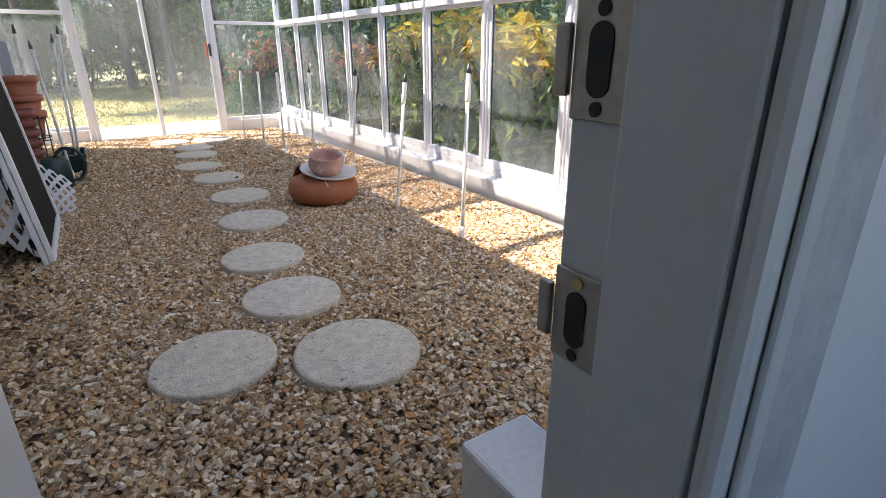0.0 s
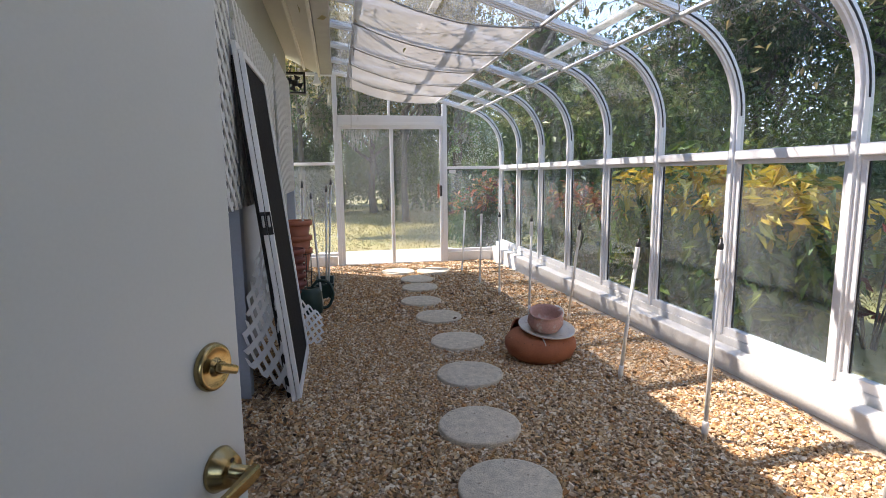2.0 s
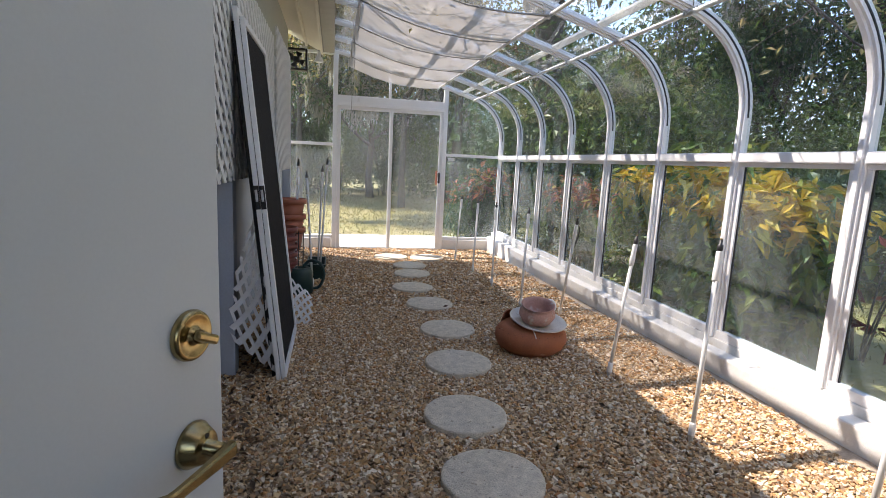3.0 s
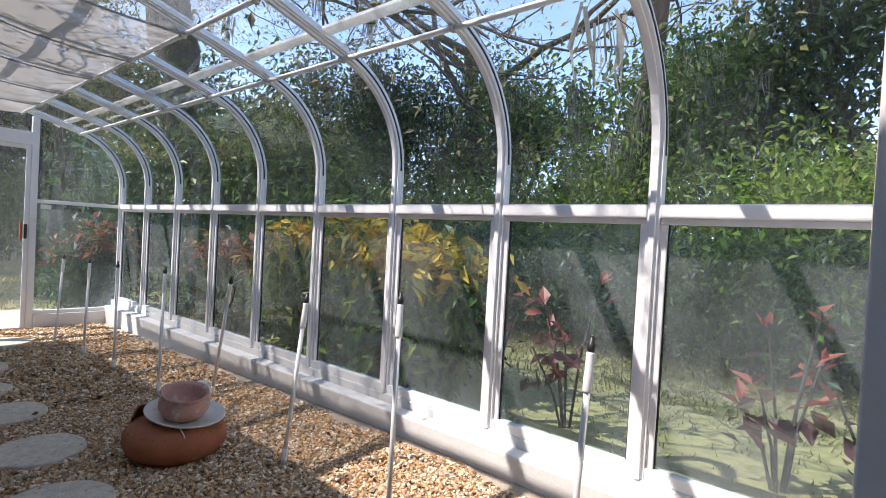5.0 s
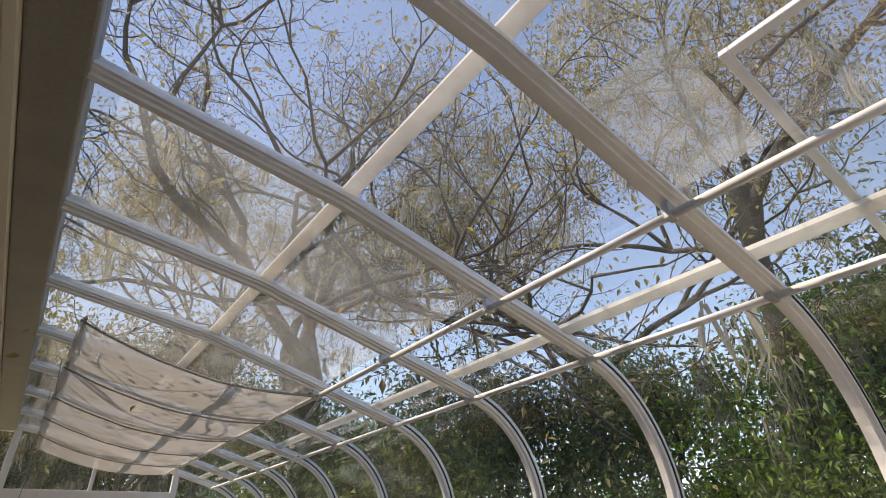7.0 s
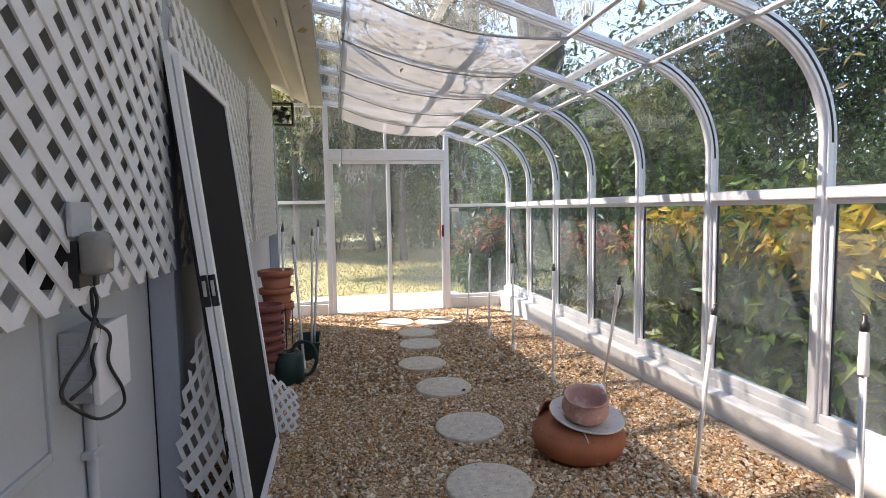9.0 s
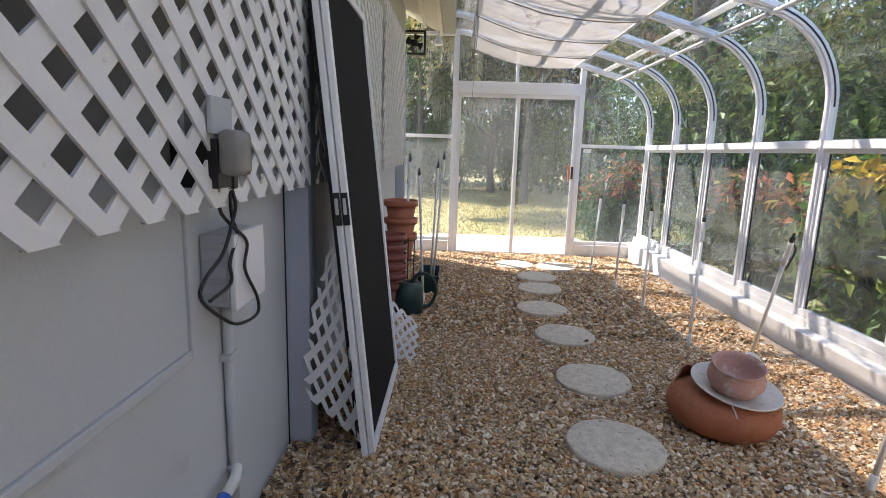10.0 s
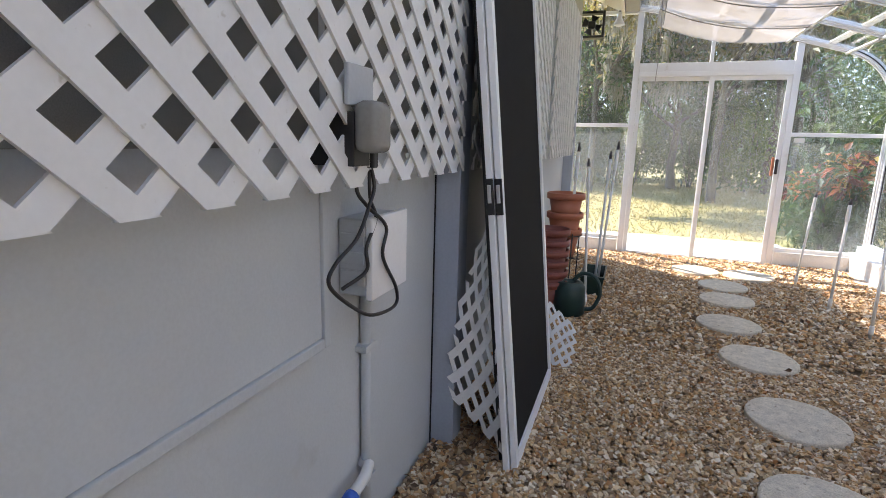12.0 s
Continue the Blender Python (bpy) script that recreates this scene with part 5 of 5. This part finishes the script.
# big bare oak beyond the far corner, reaching over the roof, and mossy trees past the far end
tree(7.0, 12.2, 5.0, 0.27, "large nearly bare oak spreading over the roof", LEAFTAN, 30000, 0.06, 301, 6, 3.0, (-0.3, -0.4, 1), moss=40, spread=0.95, jitter=0.3, wander=0.42, up=0.0)
tree(6.4, 20.0, 6.6, 0.16, "large nearly bare oak past the garden lawn", LEAFTAN, 22000, 0.085, 307, 5, 3.3, (0.0, -0.15, 1), moss=110, spread=0.95, jitter=0.4, wander=0.4, up=0.0)
tree(12.6, 9.6, 5.6, 0.18, "tall thin-leaved oak over the hedge", LEAFTAN, 20000, 0.075, 311, 5, 2.6, (-0.35, -0.15, 1), moss=70, spread=0.9, jitter=0.3, wander=0.4, up=0.0)
tree(11.6, 5.6, 6.4, 0.17, "tall thin-leaved tree with hanging moss", LEAFTAN, 34000, 0.085, 302, 5, 2.9, (-0.42, -0.2, 1), moss=160, spread=0.9, jitter=0.34, wander=0.38, up=0.0)
for k, (x, y, h) in enumerate(((6.5, 11.0, 3.7), (7.5, 10.0, 3.3), (9.0, 11.6, 3.4), (10.2, 13.6, 3.8), (8.6, 15.5, 3.6), (11.5, 9.6, 3.6), (12.0, 3.2, 3.2), (12.4, 6.4, 3.2))):
    shrub("tall_shrub", x, y, h, (1.5, 1.5), "tall dense evergreen shrub", LEAF if k % 2 else LEAFDARK, 9000, 0.13, 560 + k, clumps=80, floor_z=0.0)
FAR = [(4.3, 17.6, 3.4, 0.14, LEAFTAN, 170), (1.2, 18.6, 3.6, 0.13, LEAFTAN, 150), (-1.5, 21.5, 2.8, 0.2, LEAFLIGHT, 60), (0.8, 22.5, 3.0, 0.22, LEAFTAN, 170), (3.6, 21.5, 2.6, 0.18, LEAFDARK, 150), (6.4, 21.5, 3.0, 0.22, LEAF, 110), (9.0, 19.5, 2.6, 0.2, LEAF, 60), (-5.0, 20.0, 3.2, 0.22, LEAF, 60), (1.6, 26.0, 3.5, 0.25, LEAFDARK, 80), (6.0, 27.0, 3.5, 0.25, LEAFDARK, 60), (-3.5, 27.0, 3.5, 0.25, LEAFDARK, 60)]
for k, (x, y, h, rad, m, moss) in enumerate(FAR):
    tree(x, y, h, rad * 0.7, "garden tree draped with grey hanging moss", m, 9000, 0.15, 400 + k, 2, 2.0, moss=moss * 2, spread=0.85, jitter=0.5)
for k in range(15):
    x = -13 + k * 2.0 + r.uniform(-0.4, 0.4)
    shrub("far_shrub", x, 26.5 + r.uniform(-1, 1.5), r.uniform(3.6, 5.2), (1.7, 1.3), "dark green shrub at the garden's far edge", LEAFDARK if k % 3 else LEAF, 5500, 0.2, 500 + k, clumps=60, floor_z=0.0)
for k in range(8):
    shrub("low_shrub", -4.5 + k * 1.75 + r.uniform(-0.3, 0.3), 22.3 + r.uniform(-0.6, 0.8), r.uniform(1.9, 3.0), (1.1, 1.0), "dark green shrub beyond the sunny lawn", LEAFDARK if k % 2 else LEAF, 4500, 0.13, 530 + k, clumps=50, floor_z=0.0)
# yellow crotons beside the glass, red ones beyond the far corner
for k, (x, y, h) in enumerate(((5.5, 4.95, 1.3), (5.55, 5.65, 1.4), (5.5, 6.35, 1.35))):
    bush = shrub("croton_bush", x, y, h, (0.42, 0.5), "croton bush with yellow top leaves over green ones", CROTONLOW, 2300, 0.15, 600 + k, "bush", "yellow crotons", 30, aspect=0.4)
    leaves("yellow_top", cloud((0, 0, h * 0.88), (0.42, 0.5, 0.2), 1300, 26, 640 + k), 0.14, CROTON, bush, 650 + k, aspect=0.4)
for k, (x, y, h) in enumerate(((5.6, 8.3, 1.2), (5.8, 9.3, 1.25), (4.75, 10.55, 1.2), (5.2, 10.9, 1.3), (4.95, 11.5, 1.1), (5.9, 7.4, 1.2))):
    bush = shrub("croton_bush", x, y, h, (0.45, 0.42), "croton bush with red top leaves over dark ones", LEAFDARK, 1300, 0.13, 620 + k, "bush", "red crotons", 24, aspect=0.4)
    leaves("red_top", cloud((0, 0, h * 0.85), (0.45, 0.42, 0.2), 420, 18, 660 + k), 0.14, CROTONRED, bush, 670 + k, aspect=0.42)


TICORAL = leafy("coral_ti_leaves", [(0.62, 0.13, 0.09), (0.7, 0.24, 0.16), (0.5, 0.09, 0.08)], 0.4, 0.5)


def ti_plant(x, y, h, seed):
    root = thing("ti_plant", pose(x, y, -0.12), "slender ti plant with coral tips over dark red leaves", "plant", "red ti plants")
    r = random.Random(seed)
    low, tips = [], []
    bm = bmesh.new()
    for k in range(6):
        a, hh = r.uniform(0, 6.28), h * r.uniform(0.5, 1.0)
        reach = r.uniform(0.12, 0.3)
        e = (reach * math.cos(a), reach * math.sin(a), hh)
        tube(bm, [(0.02 * math.cos(a), 0.02 * math.sin(a), 0), (0.4 * e[0], 0.4 * e[1], hh * 0.5), e], [0.01, 0.008, 0.006], 6, False)
        tips += [[e[0] + r.uniform(-0.02, 0.02), e[1] + r.uniform(-0.02, 0.02), e[2] - r.uniform(-0.02, 0.06)] for _ in range(3)]
        low += [[e[0] * (0.7 + 0.3 * f) + r.uniform(-0.03, 0.03), e[1] * (0.7 + 0.3 * f) + r.uniform(-0.03, 0.03), hh * f] for f in (r.uniform(0.4, 0.95) for _ in range(5))]
    part("stems", bm, BARK, root, smooth=True)
    leaves("foliage", low, 0.13, CORDYLINE, root, seed, droop=0.0, aspect=0.55)
    leaves("coral_tips", tips, 0.12, TICORAL, root, seed + 1, droop=-0.25, aspect=0.5)


for k, (x, y, h) in enumerate(((5.6, 3.66, 1.12), (5.6, 2.45, 1.0), (5.7, 2.05, 0.8), (5.95, 4.5, 0.9))):
    ti_plant(x, y, h, 700 + k)

# slab outside the sliding door, neighbour's house, rough grass
tagged(boxed("patio_slab", (1.9, 4.3, END + 0.13, END + 1.65, -0.35, ground_z(END) - 0.03), CONCRETE, bevel=0.01), "pale concrete slab outside the sliding door", "slab", kind="structure")
nb = thing("neighbour_house", pose(17.5, -1.0, 0), "neighbour's low house with a pinkish tiled roof", "house")
NWALL = mat("cream_render", (0.6, 0.55, 0.48), 0.85)
NROOF = mat("pinkish_roof_tiles", (0.5, 0.36, 0.31), 0.8, var=0.2, scale=2, fine=20, bump=0.5, depth=0.02)
boxed("wall", (-3, 3, -5, 5, -0.2, 2.5), NWALL, nb, bevel=0.02)
bm = bmesh.new()
lo = [bm.verts.new(p) for p in ((-3.5, -5.5, 2.5), (3.5, -5.5, 2.5), (3.5, 5.5, 2.5), (-3.5, 5.5, 2.5))]
hi = [bm.verts.new(p) for p in ((0, -3.0, 4.0), (0, 3.0, 4.0))]
bm.faces.new(lo[::-1])
bm.faces.new((lo[0], lo[1], hi[0]))
bm.faces.new((lo[1], lo[2], hi[1], hi[0]))
bm.faces.new((lo[2], lo[3], hi[1]))
bm.faces.new((lo[3], lo[0], hi[0], hi[1]))
part("roof", bm, NROOF, nb)
for y in (-2.5, 1.5):
    w = boxed("window", (-3.03, -3.001, y, y + 1.2, 1.0, 2.1), DARK, nb, bevel=0)
    boxed("frame", (-3.05, -3.031, y - 0.06, y + 1.26, 0.94, 0.9995), WHITE, w)
rs = np.random.RandomState(9)
n = 26000
gx = np.concatenate([5.0 + 4.4 * rs.rand(n // 2), -2 + 9 * rs.rand(n // 2)])
gy = np.concatenate([1.0 + 9 * rs.rand(n // 2), 11.0 + 11.5 * rs.rand(n // 2)])
gz = -0.018 * np.clip(gy - 4.5, 0, 5.1) - 0.12
pts = np.stack([gx, gy, gz], 1)
BLADE = leafy("grass_blades", [(0.32, 0.29, 0.11), (0.48, 0.4, 0.2), (0.24, 0.24, 0.08), (0.4, 0.35, 0.16)], 0.7)
tagged(leaves("lawn_grass", pts, 0.085, BLADE, None, 12, droop=-0.5, aspect=0.14), "dry yellowing lawn grass", "grass", kind="stuff")

# dead leaves along the wall's foot and a few on the gravel
LITTER = leafy("dead_leaves", [(0.1, 0.06, 0.035), (0.2, 0.11, 0.06), (0.05, 0.035, 0.025), (0.28, 0.17, 0.09)], 0.8, 0.1)
m = 420
lx = np.concatenate([1.66 + 0.34 * rs.rand(m) ** 1.5, 1.7 + 2.6 * rs.rand(60)])
ly = np.concatenate([2.6 + 2.2 * rs.rand(m), 2.4 + 4.5 * rs.rand(60)])
tagged(leaves("leaf_litter", np.stack([lx, ly, 0.014 + 0.006 * rs.rand(m + 60)], 1), 0.038, LITTER, None, 15, droop=-0.06, aspect=0.5), "dark dead leaves scattered along the wall's foot", "leaf litter", kind="stuff")
